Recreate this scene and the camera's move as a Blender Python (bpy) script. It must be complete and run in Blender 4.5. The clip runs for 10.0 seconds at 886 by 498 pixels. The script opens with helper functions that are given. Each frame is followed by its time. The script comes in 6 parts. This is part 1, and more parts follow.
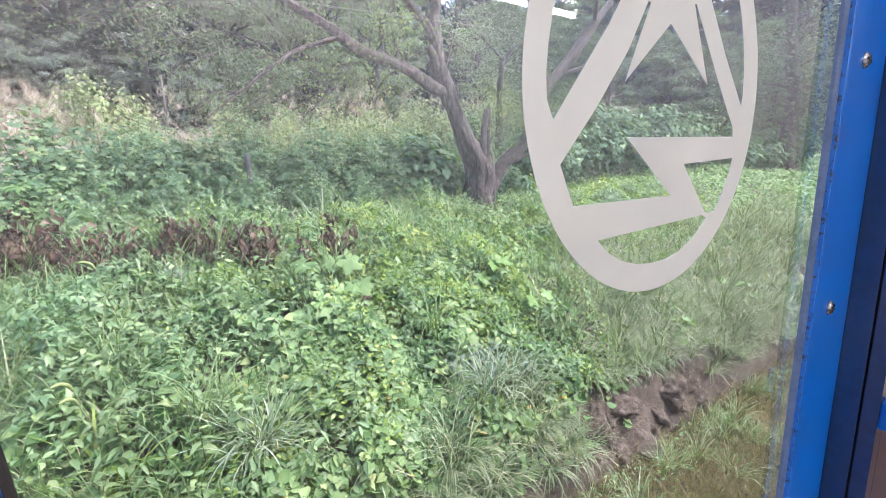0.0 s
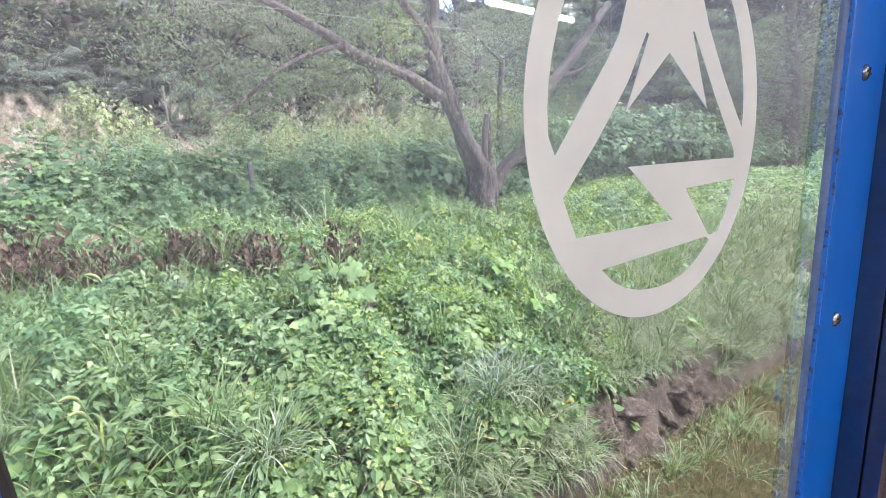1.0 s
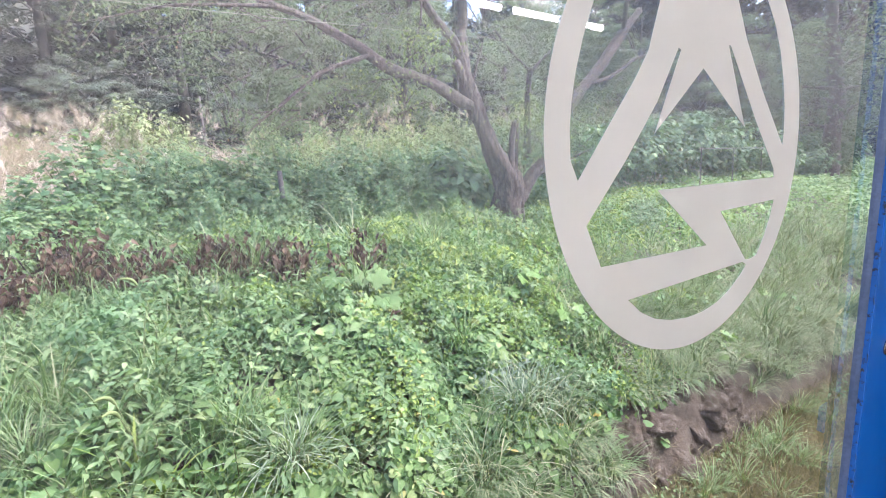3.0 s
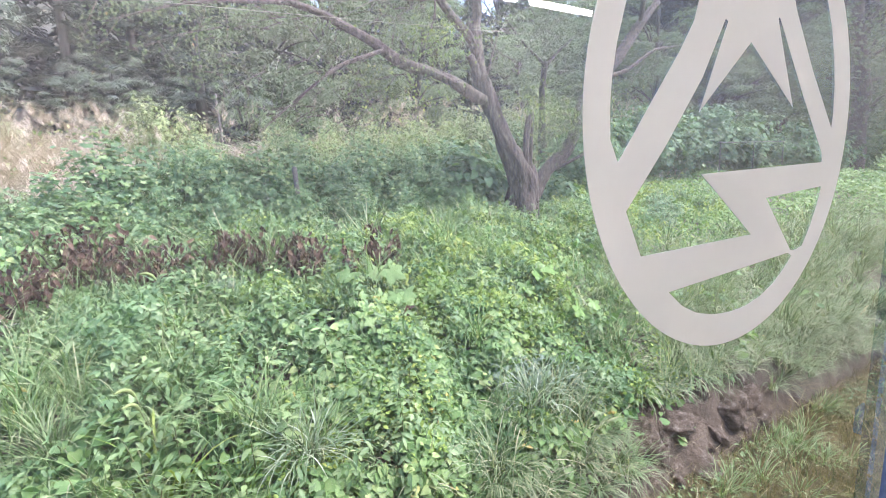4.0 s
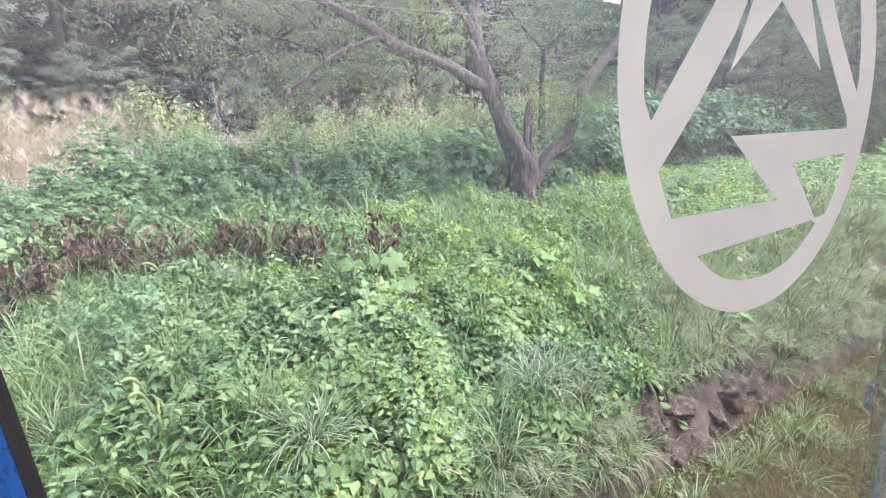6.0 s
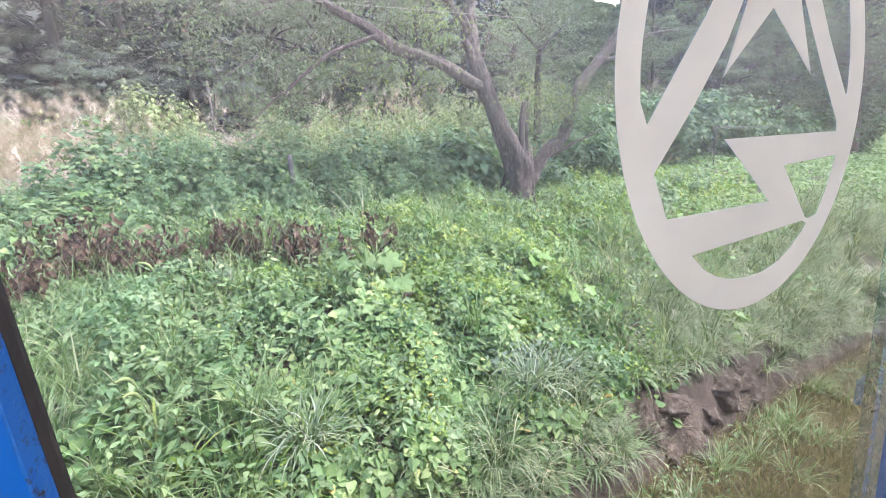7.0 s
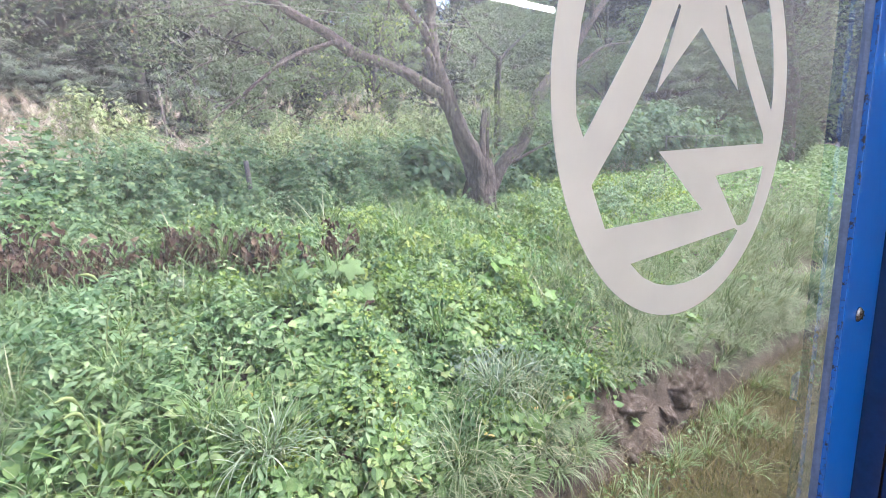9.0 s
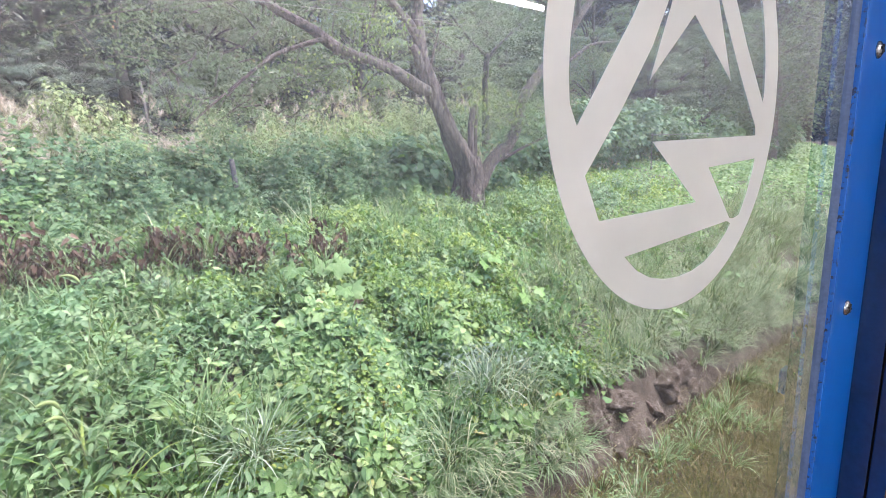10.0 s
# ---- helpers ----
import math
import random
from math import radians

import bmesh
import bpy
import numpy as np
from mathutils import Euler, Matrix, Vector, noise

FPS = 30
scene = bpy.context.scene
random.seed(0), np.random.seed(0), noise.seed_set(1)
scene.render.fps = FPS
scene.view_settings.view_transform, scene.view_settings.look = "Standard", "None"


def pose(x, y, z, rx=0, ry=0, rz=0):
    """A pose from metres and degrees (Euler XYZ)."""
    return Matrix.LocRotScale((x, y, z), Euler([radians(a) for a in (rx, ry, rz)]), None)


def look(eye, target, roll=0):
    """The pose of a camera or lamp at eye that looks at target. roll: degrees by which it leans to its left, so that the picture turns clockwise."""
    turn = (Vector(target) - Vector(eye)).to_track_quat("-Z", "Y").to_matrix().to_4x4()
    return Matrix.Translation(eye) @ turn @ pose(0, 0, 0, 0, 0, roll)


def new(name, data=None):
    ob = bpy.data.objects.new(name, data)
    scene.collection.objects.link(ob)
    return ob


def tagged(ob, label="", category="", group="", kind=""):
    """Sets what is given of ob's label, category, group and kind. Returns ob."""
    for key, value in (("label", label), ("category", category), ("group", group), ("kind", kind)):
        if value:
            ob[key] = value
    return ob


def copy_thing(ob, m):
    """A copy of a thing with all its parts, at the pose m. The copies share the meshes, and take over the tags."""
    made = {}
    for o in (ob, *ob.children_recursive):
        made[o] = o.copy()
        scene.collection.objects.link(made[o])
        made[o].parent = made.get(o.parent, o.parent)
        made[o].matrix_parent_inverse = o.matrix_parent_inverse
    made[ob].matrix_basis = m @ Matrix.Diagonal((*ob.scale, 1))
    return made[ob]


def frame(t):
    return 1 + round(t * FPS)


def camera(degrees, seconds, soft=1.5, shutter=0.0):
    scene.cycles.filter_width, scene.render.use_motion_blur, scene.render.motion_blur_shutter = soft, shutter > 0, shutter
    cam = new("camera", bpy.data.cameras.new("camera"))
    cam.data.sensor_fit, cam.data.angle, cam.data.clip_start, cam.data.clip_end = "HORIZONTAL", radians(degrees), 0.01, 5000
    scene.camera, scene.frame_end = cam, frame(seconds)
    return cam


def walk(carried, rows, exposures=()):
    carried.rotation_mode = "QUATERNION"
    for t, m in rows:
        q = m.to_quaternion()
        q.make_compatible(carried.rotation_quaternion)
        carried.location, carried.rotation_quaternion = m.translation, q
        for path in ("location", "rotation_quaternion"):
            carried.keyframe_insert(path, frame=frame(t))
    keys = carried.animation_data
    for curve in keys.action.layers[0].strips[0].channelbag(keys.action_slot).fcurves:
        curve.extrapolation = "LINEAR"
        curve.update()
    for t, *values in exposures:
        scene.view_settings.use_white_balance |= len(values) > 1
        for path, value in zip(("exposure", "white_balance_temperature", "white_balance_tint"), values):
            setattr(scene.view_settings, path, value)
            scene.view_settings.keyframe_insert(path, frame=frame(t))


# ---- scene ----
cam = camera(87.27, 10.0, soft=0.9)
walk(cam, [
    (0.0, pose(-0.0040, -0.1549, -0.0111, 79.248, 0.902, -35.769)),
    (0.5, pose(-0.0021, -0.1538, 0.0002, 79.304, 1.594, -35.640)),
    (1.0, pose(-0.0043, -0.1543, 0.0050, 79.701, 2.073, -35.586)),
    (1.5, pose(-0.0041, -0.1475, 0.0049, 80.309, 2.301, -35.383)),
    (2.0, pose(0.0068, -0.1459, 0.0089, 80.636, 2.232, -34.747)),
    (2.5, pose(0.0065, -0.1509, 0.0134, 80.841, 2.064, -33.530)),
    (4.0, pose(0.0086, -0.1328, 0.0071, 80.288, 2.225, -30.703)),
    (4.5, pose(-0.0009, -0.1281, 0.0016, 79.843, 2.311, -30.438)),
    (5.0, pose(-0.0008, -0.1235, -0.0037, 79.461, 2.391, -30.430)),
    (5.5, pose(-0.0008, -0.1239, -0.0036, 79.065, 2.605, -30.599)),
    (7.0, pose(-0.0076, -0.1287, -0.0021, 78.774, 2.639, -31.344)),
    (7.5, pose(-0.0079, -0.1284, 0.0030, 79.032, 2.441, -32.138)),
    (8.0, pose(-0.0044, -0.1289, 0.0039, 79.283, 2.401, -33.291)),
    (8.5, pose(0.0013, -0.1365, 0.0029, 79.436, 2.390, -34.747)),
    (9.0, pose(0.0007, -0.1325, -0.0005, 79.366, 2.412, -35.902)),
    (9.5, pose(0.0047, -0.1270, -0.0029, 79.247, 2.422, -36.708)),
    (10.0, pose(0.0050, -0.1261, -0.0042, 79.108, 2.503, -37.330)),
], exposures=[(0.0, 2.41, 5980.0, 21.0), (10.0, 2.41, 5980.0, 21.0)])

# ---- light ----
SUN_ELEVATION, SUN_AZIMUTH = radians(58), radians(125)
sky_world = bpy.data.worlds.new("sky")
scene.world = sky_world
sky_world.use_nodes = True
wn = sky_world.node_tree
sky = wn.nodes.new("ShaderNodeTexSky")
sky.sky_type = "NISHITA"
sky.sun_disc = False
sky.sun_elevation = SUN_ELEVATION
sky.sun_rotation = SUN_AZIMUTH
sky.air_density, sky.dust_density, sky.ozone_density = 1.2, 4.0, 1.0
wn.links.new(sky.outputs[0], wn.nodes["Background"].inputs[0])
wn.nodes["Background"].inputs[1].default_value = 0.15
sun_data = bpy.data.lights.new("sun", "SUN")
sun_data.energy, sun_data.angle, sun_data.color = 1.3, radians(25), (1.0, 0.97, 0.93)
sun = new("sun", sun_data)
sun_way = Vector((math.sin(SUN_AZIMUTH) * math.cos(SUN_ELEVATION), math.cos(SUN_AZIMUTH) * math.cos(SUN_ELEVATION), math.sin(SUN_ELEVATION)))
sun.matrix_basis = look(sun_way * 50, (0, 0, 0))

# ---- materials ----
rng = np.random.default_rng(7)


def nodes_of(name):
    mat = bpy.data.materials.new(name)
    mat.use_nodes = True
    nt = mat.node_tree
    return mat, nt, nt.nodes["Principled BSDF"], nt.nodes["Material Output"]


def ramp(nt, source, stops):
    r = nt.nodes.new("ShaderNodeValToRGB")
    while len(r.color_ramp.elements) < len(stops):
        r.color_ramp.elements.new(0.5)
    for e, (at, col) in zip(r.color_ramp.elements, stops):
        e.position, e.color = at, (*col, 1)
    nt.links.new(source, r.inputs[0])
    return r.outputs[0]


def noise_out(nt, scale, detail=4.0, rough=0.6):
    co = nt.nodes.new("ShaderNodeTexCoord")
    n = nt.nodes.new("ShaderNodeTexNoise")
    n.inputs["Scale"].default_value = scale
    n.inputs["Detail"].default_value = detail
    n.inputs["Roughness"].default_value = rough
    nt.links.new(co.outputs["Object"], n.inputs["Vector"])
    return n.outputs["Fac"]


def mix_colour(nt, fac, a, b, how="MIX"):
    m = nt.nodes.new("ShaderNodeMix")
    m.data_type, m.blend_type = "RGBA", how
    for k, v in ((0, fac), (6, a), (7, b)):
        if hasattr(v, "links"):
            nt.links.new(v, m.inputs[k])
        elif k == 0:
            m.inputs[k].default_value = v
        else:
            m.inputs[k].default_value = (*v, 1)
    return m.outputs[2]


def bump(nt, bsdf, height, strength, distance):
    b = nt.nodes.new("ShaderNodeBump")
    b.inputs["Strength"].default_value = strength
    b.inputs["Distance"].default_value = distance
    nt.links.new(height, b.inputs["Height"])
    nt.links.new(b.outputs[0], bsdf.inputs["Normal"])


def leaf_material(name, stops, light=0.35, rough=0.5, patch=0.8, patch_tint=(0.7, 0.8, 0.75), each=False, shine=0.4):
    """Foliage: colour from leaf to leaf, drifting over patches, with light passing through the blades."""
    mat, nt, bsdf, out = nodes_of(name)
    if each:
        src = nt.nodes.new("ShaderNodeObjectInfo").outputs["Random"]
    else:
        src = nt.nodes.new("ShaderNodeNewGeometry").outputs["Random Per Island"]
    col = ramp(nt, src, [(at, (r_ * 1.02, g_ * 0.98, b_ * 1.05)) for at, (r_, g_, b_) in stops])
    drift = ramp(nt, noise_out(nt, patch, 2.0), [(0.35, patch_tint), (0.65, (1.0, 1.0, 1.0))])
    col = mix_colour(nt, 1.0, col, drift, "MULTIPLY")
    nt.links.new(col, bsdf.inputs["Base Color"])
    bsdf.inputs["Roughness"].default_value = rough
    bsdf.inputs["Specular IOR Level"].default_value = shine
    tr = nt.nodes.new("ShaderNodeBsdfTranslucent")
    warm = mix_colour(nt, 1.0, col, (1.0, 1.05, 0.5), "MULTIPLY")
    nt.links.new(warm, tr.inputs["Color"])
    mx = nt.nodes.new("ShaderNodeMixShader")
    mx.inputs[0].default_value = light
    nt.links.new(bsdf.outputs[0], mx.inputs[1])
    nt.links.new(tr.outputs[0], mx.inputs[2])
    nt.links.new(mx.outputs[0], out.inputs["Surface"])
    return mat


def surface(name, stops, scale, rough=0.8, relief=0.4, depth=0.01, metal=0.0, fine=None):
    """A plain surface: two scales of noise in colour, bump of the finer one."""
    mat, nt, bsdf, _ = nodes_of(name)
    a = ramp(nt, noise_out(nt, scale), stops)
    g = noise_out(nt, fine or scale * 9, 6.0, 0.7)
    grain = ramp(nt, g, [(0.3, (0.75, 0.75, 0.75)), (0.7, (1.1, 1.1, 1.1))])
    nt.links.new(mix_colour(nt, 1.0, a, grain, "MULTIPLY"), bsdf.inputs["Base Color"])
    bsdf.inputs["Roughness"].default_value = rough
    bsdf.inputs["Metallic"].default_value = metal
    if relief:
        bump(nt, bsdf, g, relief, depth)
    return mat


M_SOIL = surface("soil", [(0.3, (0.042, 0.031, 0.021)), (0.5, (0.085, 0.065, 0.047)), (0.75, (0.145, 0.115, 0.087))], 5.0, 0.95, 1.0, 0.05, fine=28)
# floor under the wood, its colour darkened to hold the trees' shade
M_FOREST = surface("shaded forest floor", [(0.3, (0.014, 0.018, 0.01)), (0.7, (0.035, 0.04, 0.022))], 1.5, 0.95, 0.8, 0.05)
M_STONE = surface("stone", [(0.32, (0.045, 0.032, 0.021)), (0.5, (0.105, 0.08, 0.057)), (0.62, (0.17, 0.137, 0.108)), (0.72, (0.29, 0.255, 0.22))], 7.0, 0.95, 1.0, 0.04, fine=34)
M_BARK, _nt, _b, _o = nodes_of("bark")
_co = _nt.nodes.new("ShaderNodeTexCoord")
_map = _nt.nodes.new("ShaderNodeMapping")
_map.inputs["Scale"].default_value = (30.0, 30.0, 9.0)
_nt.links.new(_co.outputs["Object"], _map.inputs["Vector"])
_fur = _nt.nodes.new("ShaderNodeTexNoise")
_fur.inputs["Scale"].default_value, _fur.inputs["Detail"].default_value, _fur.inputs["Roughness"].default_value = 1.0, 7.0, 0.7
_nt.links.new(_map.outputs[0], _fur.inputs["Vector"])
_deep = ramp(_nt, _fur.outputs["Fac"], [(0.4, (0.012, 0.009, 0.008)), (0.5, (0.06, 0.044, 0.037)), (0.62, (0.17, 0.135, 0.118))])
_moss = ramp(_nt, noise_out(_nt, 3.0), [(0.45, (1.0, 1.0, 1.0)), (0.75, (0.8, 0.95, 0.75))])
_nt.links.new(mix_colour(_nt, 1.0, _deep, _moss, "MULTIPLY"), _b.inputs["Base Color"])
_b.inputs["Roughness"].default_value = 0.95
bump(_nt, _b, _fur.outputs["Fac"], 1.0, 0.035)
# dark copy of the bark that puts the wood's shade into its trunks
M_DARKBARK = surface("dark bark", [(0.3, (0.01, 0.009, 0.009)), (0.7, (0.026, 0.023, 0.022))], 9.0, 0.95, 0.6, 0.02)
M_DEADWOOD = surface("grey wood", [(0.3, (0.07, 0.062, 0.06)), (0.7, (0.14, 0.13, 0.125))], 8.0, 0.9, 0.5, 0.01)
M_CANE = surface("yellow cane", [(0.3, (0.42, 0.31, 0.12)), (0.7, (0.55, 0.43, 0.2))], 10.0, 0.6, 0.3, 0.004)
M_STEM = surface("green stem", [(0.3, (0.10, 0.13, 0.04)), (0.7, (0.17, 0.17, 0.07))], 8.0, 0.8, 0.3, 0.004)
M_WIRE = surface("wire", [(0.3, (0.25, 0.25, 0.2)), (0.7, (0.36, 0.34, 0.27))], 8.0, 0.6, 0.0)
VINE_STOPS = [(0.0, (0.08, 0.16, 0.05)), (0.4, (0.14, 0.245, 0.08)), (0.8, (0.215, 0.335, 0.115)), (0.985, (0.31, 0.40, 0.15)), (1.0, (0.5, 0.36, 0.1))]
M_VINE = leaf_material("vine leaves", VINE_STOPS, 0.38, 0.5, 1.3, (0.62, 0.78, 0.72), shine=0.3)
M_VINEPIECE = leaf_material("single vine leaves", VINE_STOPS, 0.38, 0.48, each=True, shine=0.3)
M_MUGWORT = leaf_material("grey herb leaves", [(0.0, (0.11, 0.16, 0.11)), (1.0, (0.22, 0.28, 0.2))], 0.25, 0.7, shine=0.2)
M_HERB = leaf_material("herb leaves", [(0.0, (0.09, 0.16, 0.065)), (0.5, (0.15, 0.245, 0.10)), (1.0, (0.27, 0.36, 0.17))], 0.36, 0.5, 1.4, (0.68, 0.82, 0.8), shine=0.35)
M_BRIGHT = leaf_material("bright weeds", [(0.0, (0.13, 0.21, 0.042)), (0.5, (0.25, 0.345, 0.075)), (1.0, (0.4, 0.47, 0.12))], 0.38, 0.55, 1.6, (0.5, 0.66, 0.55), shine=0.25)
M_GRASS = leaf_material("grass", [(0.0, (0.11, 0.195, 0.07)), (0.5, (0.2, 0.30, 0.13)), (0.88, (0.31, 0.39, 0.2)), (1.0, (0.46, 0.44, 0.3))], 0.32, 0.5, 1.5, (0.75, 0.85, 0.7), shine=0.3)
M_PALEGRASS = leaf_material("pale grass", [(0.0, (0.09, 0.15, 0.065)), (0.5, (0.18, 0.25, 0.13)), (0.84, (0.32, 0.37, 0.23)), (1.0, (0.5, 0.46, 0.33))], 0.28, 0.5, 1.5, (0.75, 0.85, 0.7), shine=0.3)
M_LAWNGRASS = leaf_material("strip grass", [(0.0, (0.045, 0.068, 0.015)), (0.3, (0.075, 0.088, 0.02)), (0.5, (0.11, 0.09, 0.028)), (0.85, (0.165, 0.13, 0.05)), (1.0, (0.25, 0.2, 0.1))], 0.2, 0.6, 1.1, (0.7, 0.85, 0.55), shine=0.2)
M_DRY = leaf_material("dry grass", [(0.0, (0.42, 0.37, 0.29)), (0.45, (0.53, 0.475, 0.385)), (0.9, (0.63, 0.575, 0.48)), (0.91, (0.3, 0.35, 0.17)), (1.0, (0.4, 0.43, 0.25))], 0.2, 0.85, 0.9, (0.72, 0.7, 0.68), shine=0.15)
M_SHRUB = leaf_material("shrub leaves", [(0.0, (0.11, 0.195, 0.09)), (0.5, (0.175, 0.29, 0.13)), (0.82, (0.25, 0.375, 0.17)), (1.0, (0.38, 0.47, 0.19))], 0.38, 0.5, 1.9, (0.55, 0.68, 0.66), shine=0.35)
M_HEDGE = leaf_material("hedge leaves", [(0.0, (0.08, 0.145, 0.075)), (0.6, (0.13, 0.215, 0.105)), (1.0, (0.22, 0.32, 0.16))], 0.32, 0.65, 0.9, (0.75, 0.85, 0.8), shine=0.18)
M_DEAD = leaf_material("dead leaves", [(0.0, (0.05, 0.03, 0.024)), (0.6, (0.105, 0.065, 0.046)), (1.0, (0.22, 0.15, 0.1))], 0.15, 0.85, shine=0.15)
M_CROWN = leaf_material("tree leaves", [(0.0, (0.10, 0.145, 0.07)), (0.6, (0.12, 0.17, 0.08)), (0.99, (0.15, 0.205, 0.095)), (1.0, (0.4, 0.22, 0.1))], 0.3, 0.8, shine=0.1)
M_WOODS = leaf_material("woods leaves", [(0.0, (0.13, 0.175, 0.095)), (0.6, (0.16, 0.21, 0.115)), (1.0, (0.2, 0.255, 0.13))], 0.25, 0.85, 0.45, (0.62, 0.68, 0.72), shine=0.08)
M_CONIFER = leaf_material("conifer sprays", [(0.0, (0.03, 0.046, 0.038)), (0.6, (0.046, 0.066, 0.05)), (1.0, (0.085, 0.112, 0.07))], 0.1, 0.85, 0.6, (0.45, 0.5, 0.6), shine=0.08)
# the wood's inner shade is painted in: leaves far darker than their own green
M_DEEPSHADE = leaf_material("shaded wood sprays", [(0.0, (0.009, 0.014, 0.022)), (0.7, (0.015, 0.024, 0.032)), (1.0, (0.03, 0.042, 0.046))], 0.05, 0.85, 0.5, (0.6, 0.65, 0.75), shine=0.08)
M_STRAW = leaf_material("loose straw", [(0.0, (0.14, 0.11, 0.045)), (0.6, (0.24, 0.195, 0.085)), (1.0, (0.36, 0.31, 0.17))], 0.2, 0.7)
M_FIELD = leaf_material("field weeds", [(0.0, (0.11, 0.19, 0.065)), (0.5, (0.2, 0.29, 0.10)), (0.85, (0.32, 0.37, 0.17)), (1.0, (0.48, 0.44, 0.3))], 0.35, 0.6, 1.2, (0.6, 0.7, 0.6), shine=0.2)
M_FRESH = leaf_material("fresh green leaves", [(0.0, (0.11, 0.21, 0.07)), (0.5, (0.17, 0.29, 0.095)), (1.0, (0.27, 0.39, 0.14))], 0.38, 0.5, 1.6, (0.7, 0.8, 0.7), shine=0.3)
M_PALEBUSH = leaf_material("pale bush leaves", [(0.0, (0.19, 0.26, 0.11)), (0.6, (0.27, 0.345, 0.155)), (1.0, (0.37, 0.42, 0.21))], 0.3, 0.6, 1.2, (0.72, 0.8, 0.72), shine=0.2)
M_GREYBUSH = leaf_material("grey bush leaves", [(0.0, (0.085, 0.12, 0.09)), (0.6, (0.12, 0.16, 0.115)), (1.0, (0.17, 0.21, 0.15))], 0.2, 0.7, 0.7, (0.65, 0.7, 0.78), shine=0.15)
M_STRIPED = leaf_material("striped grass", [(0.0, (0.13, 0.21, 0.1)), (0.6, (0.27, 0.34, 0.21)), (1.0, (0.5, 0.54, 0.42))], 0.28, 0.5, shine=0.3)
M_SEED = leaf_material("seed heads", [(0.0, (0.2, 0.27, 0.09)), (1.0, (0.32, 0.38, 0.15))], 0.3, 0.8)

M_BLUE, _nt, _b, _o = nodes_of("blue gloss paint")
_wear = ramp(_nt, noise_out(_nt, 22.0, 8.0, 0.75), [(0.70, (0.0, 0.0, 0.0)), (0.73, (1.0, 1.0, 1.0))])
_base = ramp(_nt, noise_out(_nt, 6.0), [(0.3, (0.0, 0.085, 0.39)), (0.7, (0.001, 0.102, 0.44))])
_nt.links.new(mix_colour(_nt, _wear, _base, (0.2, 0.17, 0.16)), _b.inputs["Base Color"])
_b.inputs["Roughness"].default_value = 0.28
bump(_nt, _b, noise_out(_nt, 60.0), 0.08, 0.002)

M_CHIPPED, _nt, _b, _o = nodes_of("chipped blue edge")
_wear = ramp(_nt, noise_out(_nt, 120.0, 6.0, 0.8), [(0.53, (0.0, 0.0, 0.0)), (0.59, (1.0, 1.0, 1.0))])
_nt.links.new(mix_colour(_nt, _wear, (0.006, 0.11, 0.42), (0.02, 0.02, 0.028)), _b.inputs["Base Color"])
_b.inputs["Roughness"].default_value = 0.6
bump(_nt, _b, noise_out(_nt, 150.0), 0.6, 0.002)

M_NAVY = surface("navy gloss panel", [(0.3, (0.008, 0.03, 0.11)), (0.7, (0.01, 0.038, 0.135))], 6.0, 0.16, 0.03, 0.002)
M_NAVY.node_tree.nodes["Principled BSDF"].inputs["Coat Weight"].default_value = 0.8
M_NAVY.node_tree.nodes["Principled BSDF"].inputs["Coat Roughness"].default_value = 0.08
M_RUBBER = surface("grey rubber", [(0.3, (0.07, 0.11, 0.2)), (0.7, (0.11, 0.16, 0.29))], 30.0, 0.55, 0.2, 0.001)
M_DARKRUBBER = surface("dark rubber", [(0.3, (0.022, 0.016, 0.016)), (0.7, (0.045, 0.034, 0.03))], 30.0, 0.7, 0.3, 0.002)
M_GAP = surface("dark gap", [(0.3, (0.01, 0.009, 0.01)), (0.7, (0.02, 0.018, 0.018))], 30.0, 0.9, 0.0)
M_STEEL = surface("screw steel", [(0.3, (0.24, 0.26, 0.3)), (0.7, (0.4, 0.43, 0.48))], 160.0, 0.25, 0.3, 0.001, 1.0)
M_CREAM = surface("cream lining", [(0.3, (0.60, 0.56, 0.51)), (0.7, (0.66, 0.62, 0.57))], 4.0, 0.5, 0.05, 0.003)
M_BEIGE = surface("beige panel", [(0.3, (0.46, 0.38, 0.30)), (0.7, (0.54, 0.46, 0.37))], 4.0, 0.5, 0.05, 0.003)
M_FLOOR = surface("brown floor", [(0.3, (0.15, 0.09, 0.05)), (0.7, (0.21, 0.13, 0.07))], 4.0, 0.6, 0.1, 0.003)
M_HOUSING = surface("white enamel", [(0.3, (0.5, 0.5, 0.48)), (0.7, (0.56, 0.56, 0.54))], 6.0, 0.4, 0.05, 0.002)
M_UNDER = surface("underframe steel", [(0.3, (0.03, 0.028, 0.026)), (0.7, (0.06, 0.055, 0.05))], 5.0, 0.8, 0.3, 0.01)

M_TUBE, _nt, _b, _o = nodes_of("lit tube")
_b.inputs["Emission Color"].default_value = (1.0, 0.97, 0.9, 1)
_b.inputs["Emission Strength"].default_value = 25.0

# window pane: clear, with its gloss, thin dust and a painted reflection haze
M_GLASS, _nt, _b, _o = nodes_of("window pane")
_nt.nodes.remove(_b)
_clear = _nt.nodes.new("ShaderNodeBsdfTransparent")
_clear.inputs[0].default_value = (0.97, 0.98, 0.97, 1)
_dust_haze = _nt.nodes.new("ShaderNodeBsdfDiffuse")
_dust_haze.inputs[0].default_value = (0.7, 0.73, 0.76, 1)
_through = _nt.nodes.new("ShaderNodeBsdfTranslucent")
_through.inputs[0].default_value = (0.73, 0.78, 0.87, 1)
_film = _nt.nodes.new("ShaderNodeMixShader")
_film.inputs[0].default_value = 0.6
_nt.links.new(_dust_haze.outputs[0], _film.inputs[1])
